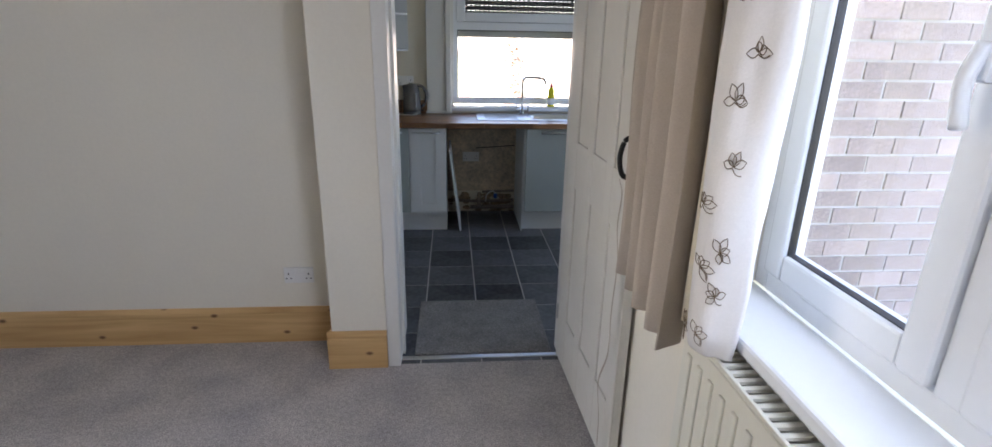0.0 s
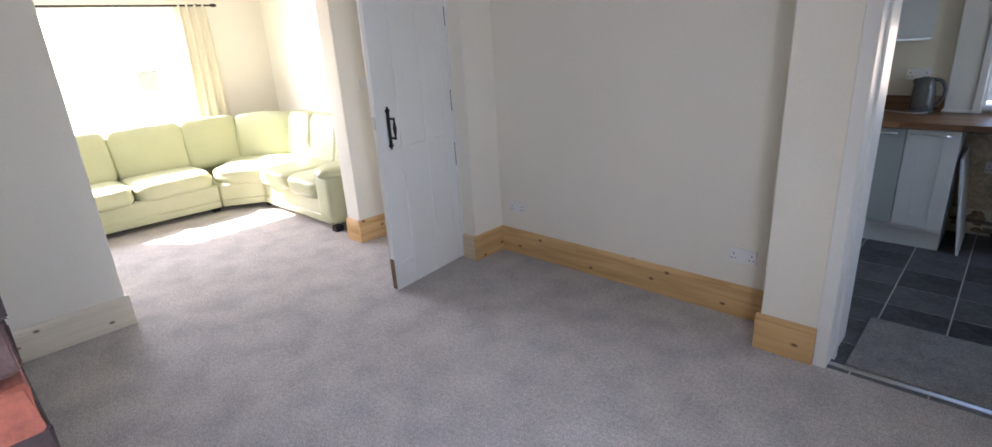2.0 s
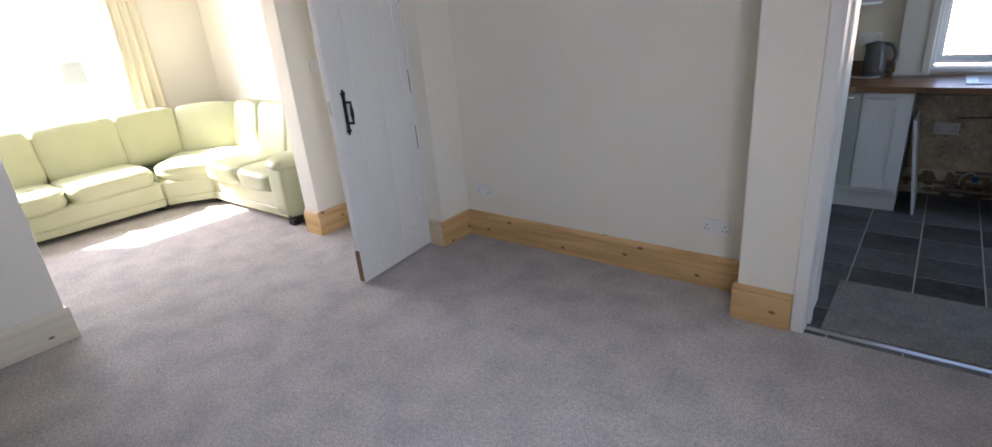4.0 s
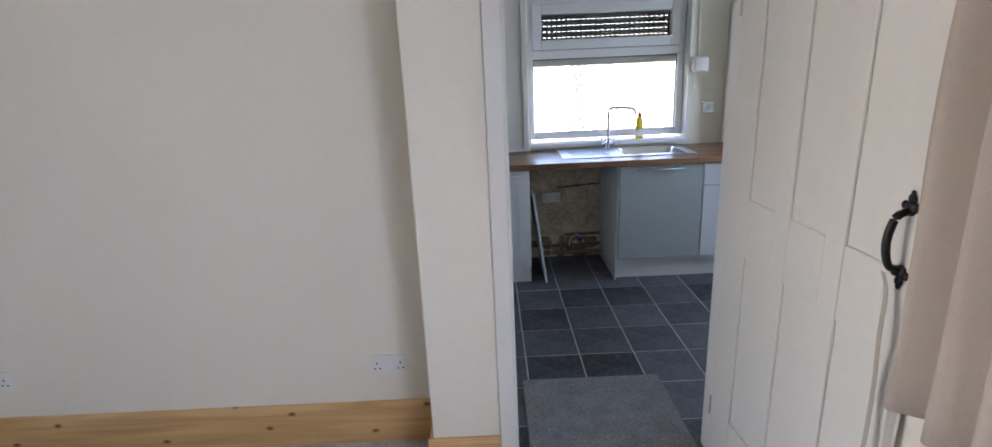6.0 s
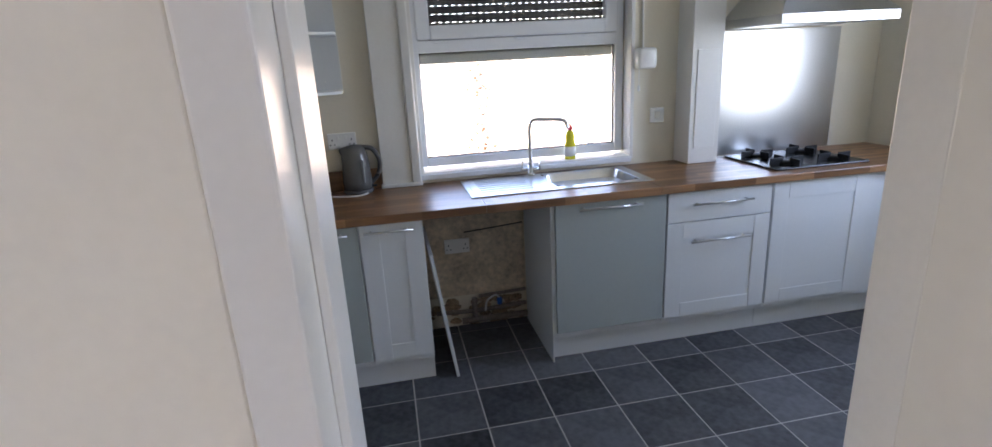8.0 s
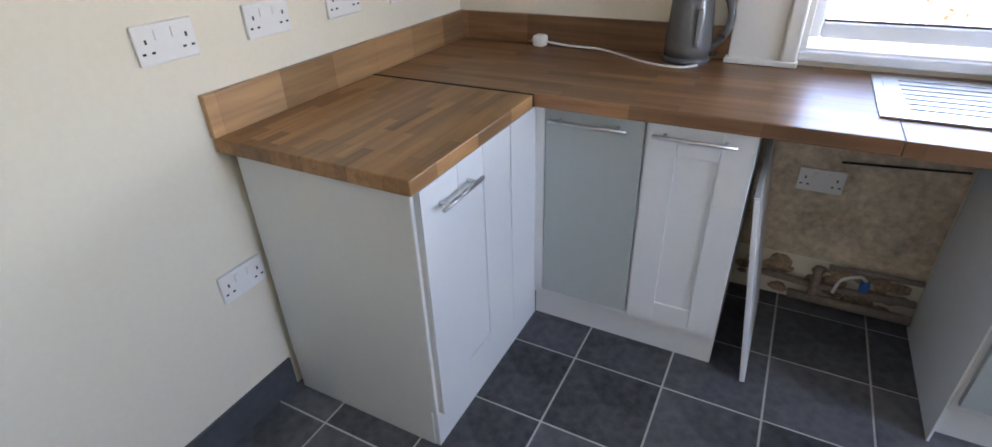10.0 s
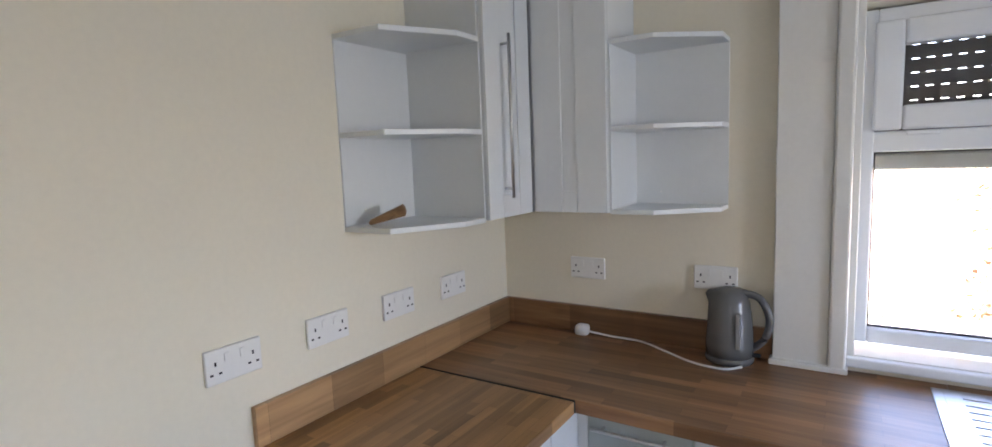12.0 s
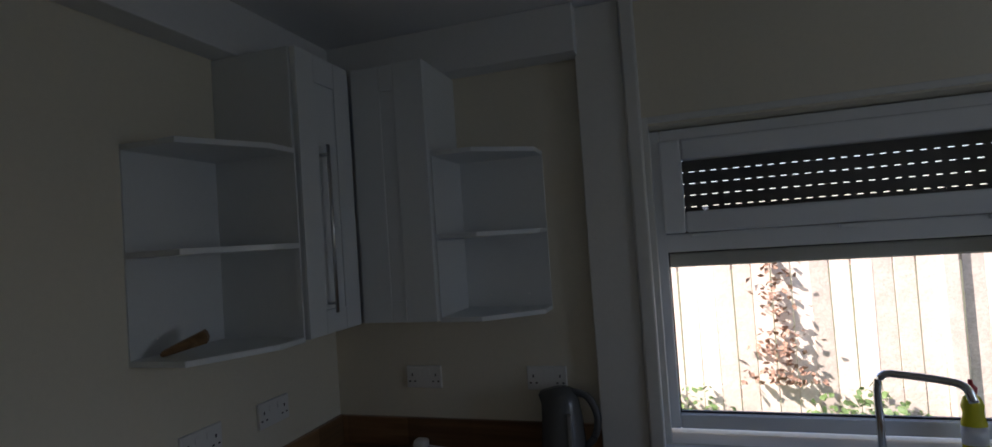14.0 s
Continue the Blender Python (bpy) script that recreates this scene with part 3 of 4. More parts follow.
for z0, z1 in ((0.74, 0.91), (1.14, 1.29), (1.72, 1.84)):
    part("hinge", tube([(-2.136, 1.8905, z0), (-2.136, 1.8905, z1)], 0.004), IRON, door, "dark hinge knuckle")
door.location, door.rotation_euler = (-2.222, 1.885, 0), (0, 0, radians(7.4))

# ---- electrical fittings ----


def socket(at, out, w=0.147, gangs=2, label="white plastic double power socket on the wall"):
    """A plate with slots and rocker switches on a wall; out: its facing."""
    ob = thing("power_socket", at, label, "socket", "power sockets")
    o = Vector((*out, 0))
    side = Vector((-o.y, o.x, 0))
    def blk(s0, s1, z0, z1, d0, d1, b=0.0, bm=None):
        p, q = Vector(at) + side * s0 + o * d0, Vector(at) + side * s1 + o * d1
        return bx(min(p.x, q.x), max(p.x, q.x), min(p.y, q.y), max(p.y, q.y), at[2] + z0, at[2] + z1, b, bm)
    part("plate", blk(-w / 2, w / 2, -0.043, 0.043, 0.0005, 0.012, 0.003), PLAST, ob)
    for g in range(gangs):
        c = (g - (gangs - 1) / 2) * 0.075
        sg = 1 if g else -1
        for ds, z, a, b in ((0, 0.008, 0.0025, 0.005), (-0.011, -0.017, 0.004, 0.0025), (0.011, -0.017, 0.004, 0.0025)):
            part("slot", blk(c + sg * 0.012 + ds - a, c + sg * 0.012 + ds + a, z - b, z + b, 0.011, 0.0128), HOLE, ob)
        part("rocker", blk(c - sg * 0.017 - 0.006, c - sg * 0.017 + 0.006, 0.008, 0.03, 0.012, 0.0155, 0.001), PLAST, ob)
    return ob


for y in (3.168, 3.462, 3.762, 4.066):
    socket((KW, y, 1.157), (1, 0))
socket((KW, 3.165, 0.497), (1, 0), label="white plastic socket low beside the base unit")
for x in (-0.305, 0.185):
    socket((x, KN, 1.179), (0, -1))
socket((0.755, KN - 0.006, 0.52), (0, -1), label="grubby white socket in the appliance gap")
socket((-0.202, 2.2, 0.378), (0, -1), label="white double socket above the pine skirting")
socket((-1.892, 2.2, 0.378), (0, -1), label="white double socket above the pine skirting")
sw = thing("light_switch", (-3.18, 1.82, 1.33), "white plastic light switch by the opening", "switch")
part("plate", bx(-3.18, -3.17, 1.777, 1.863, 1.287, 1.373, 0.003), PLAST, sw)
for y in (1.8, 1.84):
    part("rocker", bx(-3.17, -3.166, y - 0.008, y + 0.008, 1.315, 1.345, 0.001), PLAST, sw)
sw = thing("cooker_switch", (2.0, KN, 1.19), "grey metal switch plate on the kitchen wall", "switch")
part("plate", bx(1.955, 2.045, KN - 0.01, KN, 1.147, 1.233, 0.003), STEEL, sw)
part("rocker", bx(1.985, 2.015, KN - 0.015, KN - 0.01, 1.17, 1.21, 0.001), PLAST, sw)
heat = thing("pull_cord_heater", (1.9, KN, 1.46), "white wall-mounted box with hanging cord", "heater")
part("body", bx(1.845, 1.96, KN - 0.075, KN, 1.46, 1.575, 0.018), PLAST, heat, smooth=True)
part("cable", tube([(1.9, KN - 0.01, 1.57), (1.89, KN - 0.008, 2.0), (1.888, KN - 0.008, 2.47)], 0.006), PLAST, heat, "white cable up the wall")
part("cord", tube([(1.87, KN - 0.03, 1.46), (1.87, KN - 0.03, 1.37)], 0.002), PLAST, heat)
part("cord_pull", lathe([(0.002, 0.0), (0.008, 0.005), (0.007, 0.03), (0.002, 0.035)], (1.87, KN - 0.03, 1.335), 12), PLAST, heat)

# ---- kitchen units ----


def bar_handle(parent, p, q, out):
    """A steel bar on two posts from p to q."""
    p, q, o = Vector(p), Vector(q), Vector(out)
    d = (q - p).normalized()
    h = part("handle", tube([p + o * 0.03, q + o * 0.03], 0.006), STEEL, parent, "brushed steel bar handle", True)
    for e in (p + d * 0.03, q - d * 0.03):
        part("post", tube([e, e + o * 0.03], 0.005), STEEL, h)
    return h


def shaker(parent, along, face, out, a0, a1, z0, z1, plain=False, mid=None):
    """A door with a flat centre panel and tongue grooves; face: its back plane; out: +1 or -1."""
    def blk(p, q, r, s, d0, d1, b=0.0015):
        lo, hi = sorted((face + out * d0, face + out * d1))
        return bx(p, q, lo, hi, r, s, b) if along == "x" else bx(lo, hi, p, q, r, s, b)
    if plain:
        return part("door", blk(a0, a1, z0, z1, 0, 0.02, 0.002), CABG, parent, "plain grey-green door")
    d = part("door", blk(a0, a1, z0, z1, 0, 0.0145), CAB, parent)
    w = (a1 - a0) * 0.3 if mid is None else mid
    part("stile", blk(a0, a0 + w, z0, z1, 0.0145, 0.02), CAB, d)
    part("stile", blk(a1 - w, a1, z0, z1, 0.0145, 0.02), CAB, d)
    part("rail", blk(a0 + w + 0.001, a1 - w - 0.001, z0, z0 + 0.075, 0.0145, 0.0197), CAB, d)
    part("rail", blk(a0 + w + 0.001, a1 - w - 0.001, z1 - 0.09, z1, 0.0145, 0.0197), CAB, d)
    return d


unit = thing("base_cabinet", (-0.4, 3.5, 0), "white base cabinet end unit with one panelled door", "cabinet", "base cabinets")
part("body", bx(KW + 0.03, -0.115, 3.24, 3.84, 0.142, 0.868, 0.002), CAB, unit)
part("plinth_return", bx(KW + 0.03, -0.1355, 3.243, 3.84, 0.0, 0.1405, 0.001), CAB, unit)
d = shaker(unit, "y", -0.115, 1, 3.25, 3.70, 0.145, 0.862, mid=0.16)
bar_handle(d, (-0.095, 3.295, 0.80), (-0.095, 3.485, 0.80), (1, 0, 0))
part("corner_post", bx(-0.115, -0.095, 3.705, 3.893, 0.145, 0.862, 0.002), CAB, unit)
part("plinth", bx(-0.135, -0.1185, 3.246, 3.94, 0.0, 0.142, 0.001), CAB, unit)

unit = thing("base_cabinet", (0.24, 4.1, 0), "white base cabinet with two narrow doors", "cabinet", "base cabinets")
part("body", bx(-0.1, 0.54, 3.895, 4.44, 0.14, 0.868, 0.002), CAB, unit)
part("leg_panel", bx(0.524, 0.5405, 3.95, 4.44, 0.0, 0.14, 0.001), CAB, unit)
for a, c in ((-0.06, 0.244), (0.252, 0.54)):
    d = shaker(unit, "x", 3.895, -1, a, c, 0.175, 0.862, plain=a < 0)
    bar_handle(d, (a + 0.02 if a < 0 else a + 0.02, 3.875, 0.832), (c - 0.045, 3.875, 0.832), (0, -1, 0))
part("filler", bx(-0.0948, -0.063, 3.878, 3.8945, 0.175, 0.862, 0.001), CAB, unit)
part("plinth", bx(-0.118, 0.54, 3.945, 3.962, 0.0, 0.172, 0.001), CAB, unit)

unit = thing("sink_cabinet", (1.46, 4.1, 0), "white base cabinet with plain door under the sink", "cabinet", "base cabinets")
part("body", bx(1.168, 1.768, 3.895, 4.44, 0.14, 0.868, 0.002), CAB, unit)
part("end_panel", bx(1.16, 1.1675, 3.895, 4.44, 0.0, 0.868, 0.001), CAB, unit)
d = shaker(unit, "x", 3.895, -1, 1.18, 1.765, 0.175, 0.862, plain=True)
bar_handle(d, (1.295, 3.875, 0.835), (1.625, 3.875, 0.835), (0, -1, 0))
part("plinth", bx(1.168, 1.77, 3.945, 3.962, 0.0, 0.172, 0.001), CAB, unit)

unit = thing("drawer_cabinet", (2.07, 4.1, 0), "white base cabinet with a drawer over a panelled door", "cabinet", "base cabinets")
part("body", bx(1.771, 2.371, 3.895, 4.44, 0.14, 0.868, 0.002), CAB, unit)
d = shaker(unit, "x", 3.895, -1, 1.776, 2.366, 0.175, 0.70, mid=0.09)
bar_handle(d, (1.9, 3.875, 0.60), (2.24, 3.875, 0.60), (0, -1, 0))
d = part("drawer", bx(1.776, 2.366, 3.875, 3.895, 0.706, 0.862, 0.002), CAB, unit)
bar_handle(d, (1.9, 3.875, 0.80), (2.24, 3.875, 0.80), (0, -1, 0))
part("plinth", bx(1.771, 2.371, 3.945, 3.962, 0.0, 0.172, 0.001), CAB, unit)
unit = thing("base_cabinet", (2.9, 4.1, 0), "white base cabinet under the hob", "cabinet", "base cabinets")
part("body", bx(2.374, KE - 0.01, 3.895, 4.44, 0.14, 0.868, 0.002), CAB, unit)
shaker(unit, "x", 3.895, -1, 2.38, 2.97, 0.175, 0.862, mid=0.09)
part("plinth", bx(2.374, KE - 0.01, 3.945, 3.962, 0.0, 0.172, 0.001), CAB, unit)

top = thing("worktop", (0.5, 4.1, 0.87), "brown wood-block laminate worktop along the window wall", "worktop")
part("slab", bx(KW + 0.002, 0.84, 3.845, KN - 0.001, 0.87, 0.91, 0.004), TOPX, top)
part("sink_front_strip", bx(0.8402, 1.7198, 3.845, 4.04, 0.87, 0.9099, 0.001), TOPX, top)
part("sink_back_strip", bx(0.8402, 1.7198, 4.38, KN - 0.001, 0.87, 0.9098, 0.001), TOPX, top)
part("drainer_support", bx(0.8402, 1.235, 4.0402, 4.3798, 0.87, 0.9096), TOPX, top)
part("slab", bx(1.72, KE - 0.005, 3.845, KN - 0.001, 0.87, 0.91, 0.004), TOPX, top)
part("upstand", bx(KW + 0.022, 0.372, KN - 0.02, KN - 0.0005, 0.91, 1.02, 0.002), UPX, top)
top = thing("worktop", (-0.4, 3.5, 0.87), "golden-brown wood-block laminate worktop on the end unit", "worktop")
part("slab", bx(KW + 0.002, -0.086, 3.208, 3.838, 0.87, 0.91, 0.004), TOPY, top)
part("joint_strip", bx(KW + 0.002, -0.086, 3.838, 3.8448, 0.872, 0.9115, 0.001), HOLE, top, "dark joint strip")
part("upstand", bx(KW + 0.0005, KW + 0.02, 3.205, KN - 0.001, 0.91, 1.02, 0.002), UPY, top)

# sink with bowl, drainer grooves and tap
sink = thing("sink", (1.27, 4.2, 0.91), "stainless steel sink with bowl and drainer", "sink")
part("deck", bx(0.795, 1.25, 3.995, 4.405, 0.911, 0.916, 0.002), STEEL, sink)
part("front_rim", bx(1.25, 1.70, 3.995, 4.05, 0.911, 0.916, 0.002), STEEL, sink)
part("back_rim", bx(1.25, 1.70, 4.375, 4.405, 0.911, 0.916, 0.002), STEEL, sink)
part("side_rim", bx(1.70, 1.76, 3.995, 4.405, 0.911, 0.916, 0.002), STEEL, sink)
part("drainer", bx(0.82, 1.16, 4.03, 4.375, 0.9155, 0.9175, 0.001), STEEL, sink)
for k in range(7):
    part("ridge", tube([(0.86, 4.07 + k * 0.045, 0.9175), (1.13, 4.07 + k * 0.045, 0.9175)], 0.003, seg=6), STEEL, sink)
bm = bmesh.new()
rim = []
for z, g in ((0.914, 0), (0.90, 0.006), (0.79, 0.02), (0.765, 0.045)):
    ring = []
    for k in range(32):
        t = 2 * math.pi * k / 32
        cx, cy = abs(math.cos(t)) ** 0.35 * math.copysign(1, math.cos(t)), abs(math.sin(t)) ** 0.35 * math.copysign(1, math.sin(t))
        ring.append(bm.verts.new((1.475 + cx * (0.228 - g), 4.2125 + cy * (0.165 - g), z)))
    rim.append(ring)
for a, c in zip(rim, rim[1:]):
    for k in range(32):
        bm.faces.new((a[k], a[(k + 1) % 32], c[(k + 1) % 32], c[k]))
bm.faces.new(rim[-1])
part("bowl", bm, STEEL, sink, smooth=True)
part("waste", lathe([(0.04, 0), (0.04, 0.004), (0.03, 0.005)], (1.475, 4.21, 0.766), 20), CHROME, sink)
tap = thing("mixer_tap", (1.2, 4.395, 0.916), "chrome mixer tap with square swan-neck spout", "tap")
part("body", lathe([(0.026, 0), (0.026, 0.006), (0.016, 0.012), (0.015, 0.06)], (1.2, 4.39, 0.916), 20), CHROME, tap, smooth=True)
part("spout", tube(arc([(1.2, 4.39, 0.97), (1.2, 4.39, 1.08), (1.2, 4.388, 1.185), (1.215, 4.375, 1.222), (1.25, 4.35, 1.228), (1.33, 4.29, 1.228), (1.365, 4.265, 1.218), (1.378, 4.256, 1.18)], 6), 0.011, seg=10), CHROME, tap, smooth=True)
for s in (-1, 1):
    part("lever", tube([(1.2, 4.39, 0.95), (1.2 + s * 0.055, 4.39, 0.95)], 0.009), CHROME, tap, smooth=True)
    part("lever_pin", tube([(1.2 + s * 0.05, 4.39, 0.945), (1.2 + s * 0.05, 4.38, 1.0)], 0.005), CHROME, tap, smooth=True)

bottle = thing("washing_up_bottle", (1.472, 4.5, 0.962), "yellow washing-up liquid bottle with red cap on the sill", "bottle")
part("body", lathe([(0.001, 0), (0.03, 0), (0.033, 0.01), (0.033, 0.09), (0.026, 0.115), (0.03, 0.14), (0.022, 0.165), (0.012, 0.175)], (1.472, 4.495, 0.962), 20, flat=0.65), YEL, bottle, smooth=True)
part("cap", lathe([(0.014, 0), (0.016, 0.02), (0.007, 0.03), (0.006, 0.042)], (1.472, 4.495, 1.137), 14), RED, bottle, "red cap", True)
part("label", lathe([(0.0336, 0.025), (0.0336, 0.08)], (1.472, 4.495, 0.962), 20, flat=0.66), PLAST, bottle, "white printed label", True)

# kettle
kx, ky = 0.245, 4.395
kettle = thing("kettle", (kx, ky, 0.91), "grey plastic jug kettle on the worktop by the window", "kettle")
part("base", lathe([(0.001, 0.0), (0.078, 0.0), (0.08, 0.012), (0.074, 0.022)], (kx, ky, 0.91), 28), KETTLE, kettle, smooth=True)
body = lathe([(0.001, 0.022), (0.077, 0.022), (0.078, 0.06), (0.072, 0.14), (0.064, 0.2), (0.056, 0.232), (0.04, 0.25), (0.001, 0.256)], (kx, ky, 0.91), 28)
for v in body.verts:
    z = v.co.z - 0.91
    dx, dy = v.co.x - kx, v.co.y - ky
    if z > 0.19 and dx < -0.02 and abs(dy) < 0.03:
        v.co.x -= (z - 0.19) * 0.55
        v.co.z -= max(0, z - 0.225) * 0.4
part("body", body, KETTLE, kettle, smooth=True)
part("handle", tube(arc([(kx + 0.04, ky, 1.15), (kx + 0.095, ky - 0.01, 1.135), (kx + 0.125, ky - 0.015, 1.07), (kx + 0.11, ky - 0.012, 1.0), (kx + 0.068, ky, 0.955)]), 0.0125, seg=10), KETTLE, kettle, smooth=True)
part("water_gauge", bx(kx + 0.03, kx + 0.045, ky - 0.075, ky - 0.058, 0.97, 1.09, 0.004), mat("smoked_gauge", (0.3, 0.3, 0.3), 0.1), kettle)
part("switch", bx(kx + 0.07, kx + 0.1, ky - 0.02, ky, 0.935, 0.945, 0.003), HOLE, kettle)
part("cable", tube(arc([(kx + 0.05, ky - 0.07, 0.914), (kx + 0.0, ky - 0.115, 0.914), (kx - 0.1, ky - 0.1, 0.914), (kx - 0.22, ky - 0.03, 0.915), (kx - 0.32, ky + 0.02, 0.918), (kx - 0.44, ky + 0.02, 0.921), (kx - 0.53, ky + 0.015, 0.93)]), 0.004), PLAST, kettle, "white mains cable", True)
part("plug", bx(kx - 0.585, kx - 0.53, ky - 0.01, ky + 0.04, 0.911, 0.956, 0.014), PLAST, kettle, "white three-pin plug", True)
for dy in (0.0, 0.022):
    part("pin", bx(kx - 0.6, kx - 0.585, ky + dy, ky + dy + 0.006, 0.93, 0.934), CHROME, kettle)

# wall cupboards
unit = thing("wall_cabinet", (-0.5, 4.1, 1.42), "white wall cabinet with long steel handle, in the corner", "cabinet", "wall cabinets")
part("body", bx(KW, -0.41, 3.878, KN, 1.432, 2.323, 0.002), CAB, unit)
d = shaker(unit, "y", -0.408, 1, 3.885, 4.165, 1.434, 2.322, mid=0.085)
bar_handle(d, (-0.388, 3.985, 1.5), (-0.388, 3.985, 2.03), (1, 0, 0))
unit = thing("wall_cabinet", (-0.2, 4.3, 1.42), "white wall cabinet with panelled door beside the corner", "cabinet", "wall cabinets")
part("body", bx(-0.41, -0.108, 4.2, KN, 1.432, 2.323, 0.002), CAB, unit)
shaker(unit, "x", 4.198, -1, -0.384, -0.108, 1.434, 2.322, mid=0.11)


def end_shelf(at, along_y, depth, width):
    """An open end unit: back, side and three clipped shelves."""
    ob = thing("end_shelf_unit", at, "white open corner shelf unit with clipped shelves", "shelf", "end shelves")
    x, y, z = at
    t = 0.016
    for k, zz in enumerate((0.0, 0.28, 0.564)):
        if along_y:
            o = [(x, y), (x + depth, y), (x + depth, y - width * 0.35), (x + depth * 0.62, y - width), (x, y - width)]
        else:
            o = [(x, y), (x, y - depth), (x + width * 0.45, y - depth), (x + width, y - depth * 0.45), (x + width, y)]
        part("shelf", prism(o, z + zz, z + zz + t, 0.0015), CAB, ob)
    if along_y:
        part("back", bx(x, x + 0.006, y - width, y, z, z + 0.58), CAB, ob)
        part("side", bx(x + 0.006, x + depth, y - 0.006, y, z + 0.001, z + 0.579), CAB, ob)
    else:
        part("back", bx(x, x + width, y - 0.006, y, z, z + 0.58), CAB, ob)
        part("side", bx(x, x + 0.006, y - depth, y - 0.006, z + 0.001, z + 0.579), CAB, ob)
    for zz in (0.25, 0.03):
        for s in (0.3, 0.75):
            p = (x + 0.008, y - width * s, z + zz + 0.03) if along_y else (x + width * s, y - 0.008, z + zz + 0.03)
            part("stud", lathe([(0.001, -0.003), (0.004, 0), (0.001, 0.003)], p, 8), PLAST, ob)
    return ob


end_shelf((KW, 3.876, 1.428), True, 0.3, 0.318)
end_shelf((-0.106, KN, 1.428), False, 0.265, 0.33)
brush = thing("wooden_brush", (-0.6, 3.66, 1.444), "small brown wooden wedge leaning on the bottom shelf", "brush")
bm = prism([(-0.055, -0.026), (0.06, -0.03), (0.06, 0.03), (-0.055, 0.026)], 0, 0.018, 0.005)
for v in bm.verts:
    v.co.z *= 1.9 if v.co.x > 0 else 0.8
bmesh.ops.transform(bm, verts=bm.verts, matrix=Matrix.Translation((-0.6, 3.64, 1.458)) @ Matrix.Rotation(0.7, 4, "Z") @ Matrix.Rotation(-0.22, 4, "Y"))
part("body", bm, WICKER, brush)

# appliance gap: loose panel, pipes and rotten plaster
panel = thing("loose_panel", (0.6, 4.1, 0), "white board leaning in the appliance gap", "board")
bm = bx(-0.008, 0.008, 3.9, 4.4, 0, 0.68, 0.002)
bmesh.ops.transform(bm, verts=bm.verts, matrix=Matrix.Translation((0.652, 0, 0.002)) @ Matrix.Rotation(-0.125, 4, "Y"))
part("board", bm, CAB, panel)
bm = bmesh.new()
for k in range(46):
    x, z = random.uniform(0.56, 1.14), random.uniform(0.0, 0.17)
    s = random.uniform(0.012, 0.034)
    bmesh.ops.create_icosphere(bm, subdivisions=2, radius=s, matrix=Matrix.Translation((x, KN - 0.004, z)) @ Matrix.Diagonal((1.3, 0.25, 0.8, 1)))
for v in bm.verts:
    v.co += 0.008 * Vector((noise.noise(v.co * 40), noise.noise(v.co * 37 + Vector((3, 1, 2))), noise.noise(v.co * 43)))
    v.co.z = max(v.co.z, 0.001)
damp = tagged(new("rotten_plaster", mesh("rotten_plaster", bm, ROTTEN)), "crumbling damp brown plaster along the wall foot", "plaster", kind="stuff")
pipes = thing("water_pipes", (0.9, 4.4, 0.1), "old dirty water pipes along the wall foot with blue valve", "pipes")
part("batten", bx(0.545, 1.155, 4.43, 4.458, 0.765, 0.79, 0.003), COPPER, pipes, "dirty brown batten")
part("pipe", tube([(0.60, 4.42, 0.12), (0.85, 4.415, 0.11), (1.15, 4.42, 0.12)], 0.014), COPPER, pipes, smooth=True)
part("pipe", tube([(0.75, 4.40, 0.06), (1.15, 4.40, 0.06)], 0.019), COPPER, pipes, smooth=True)
part("pipe", tube([(0.86, 4.42, 0.2), (1.15, 4.42, 0.21)], 0.011), COPPER, pipes, smooth=True)
part("tee", tube([(0.83, 4.41, 0.05), (0.83, 4.40, 0.2)], 0.017), COPPER, pipes, smooth=True)
part("valve", lathe([(0.001, 0), (0.015, 0.002), (0.017, 0.03), (0.012, 0.045), (0.001, 0.046)], (0.98, 4.39, 0.145), 12), BLUE, pipes, "blue valve cap", True)
part("hose", tube(arc([(0.98, 4.39, 0.19), (0.95, 4.36, 0.22), (0.9, 4.36, 0.19), (0.89, 4.38, 0.12)]), 0.006), PLAST, pipes, "white hose", True)
part("waste_pipe", tube([(0.56, 4.42, 0.81), (1.15, 4.42, 0.79)], 0.018), COPPER, pipes, smooth=True)
part("cable", tube(arc([(0.8, 4.45, 0.6), (0.95, 4.45, 0.61), (1.15, 4.45, 0.625)]), 0.004), HOLE, pipes, "dark cable")

# hob end
hob = thing("gas_hob", (2.7, 4.15, 0.91), "black gas hob with iron pan supports", "hob")
part("glass_top", bx(2.42, 3.0, 3.93, 4.4, 0.911, 0.922, 0.004), HOBG, hob)
for x in (2.56, 2.86):
    for y in (4.03, 4.28):
        part("burner", lathe([(0.001, 0), (0.045, 0), (0.045, 0.012), (0.03, 0.02), (0.001, 0.021)], (x, y, 0.922), 16), IRON, hob)
        for a in range(4):
            c, s = math.cos(a * math.pi / 2), math.sin(a * math.pi / 2)
            part("pan_support", bx(min(x + c * 0.03, x + c * 0.1) - 0.004, max(x + c * 0.03, x + c * 0.1) + 0.004, min(y + s * 0.03, y + s * 0.1) - 0.004, max(y + s * 0.03, y + s * 0.1) + 0.004, 0.922, 0.96, 0.002), IRON, hob)
sp = thing("splashback", (2.75, KN, 0.912), "brushed steel splashback behind the hob", "splashback")
part("sheet", bx(2.315, 3.2, KN - 0.006, KN - 0.001, 0.913, 1.64, 0.001), STEEL, sp)
hood = thing("cooker_hood", (2.75, 4.2, 1.65), "steel chimney cooker hood above the hob", "hood")
bm = bmesh.new()
lo = [bm.verts.new(p) for p in ((2.4, 3.97, 1.7), (3.1, 3.97, 1.7), (3.1, KN - 0.002, 1.7), (2.4, KN - 0.002, 1.7))]
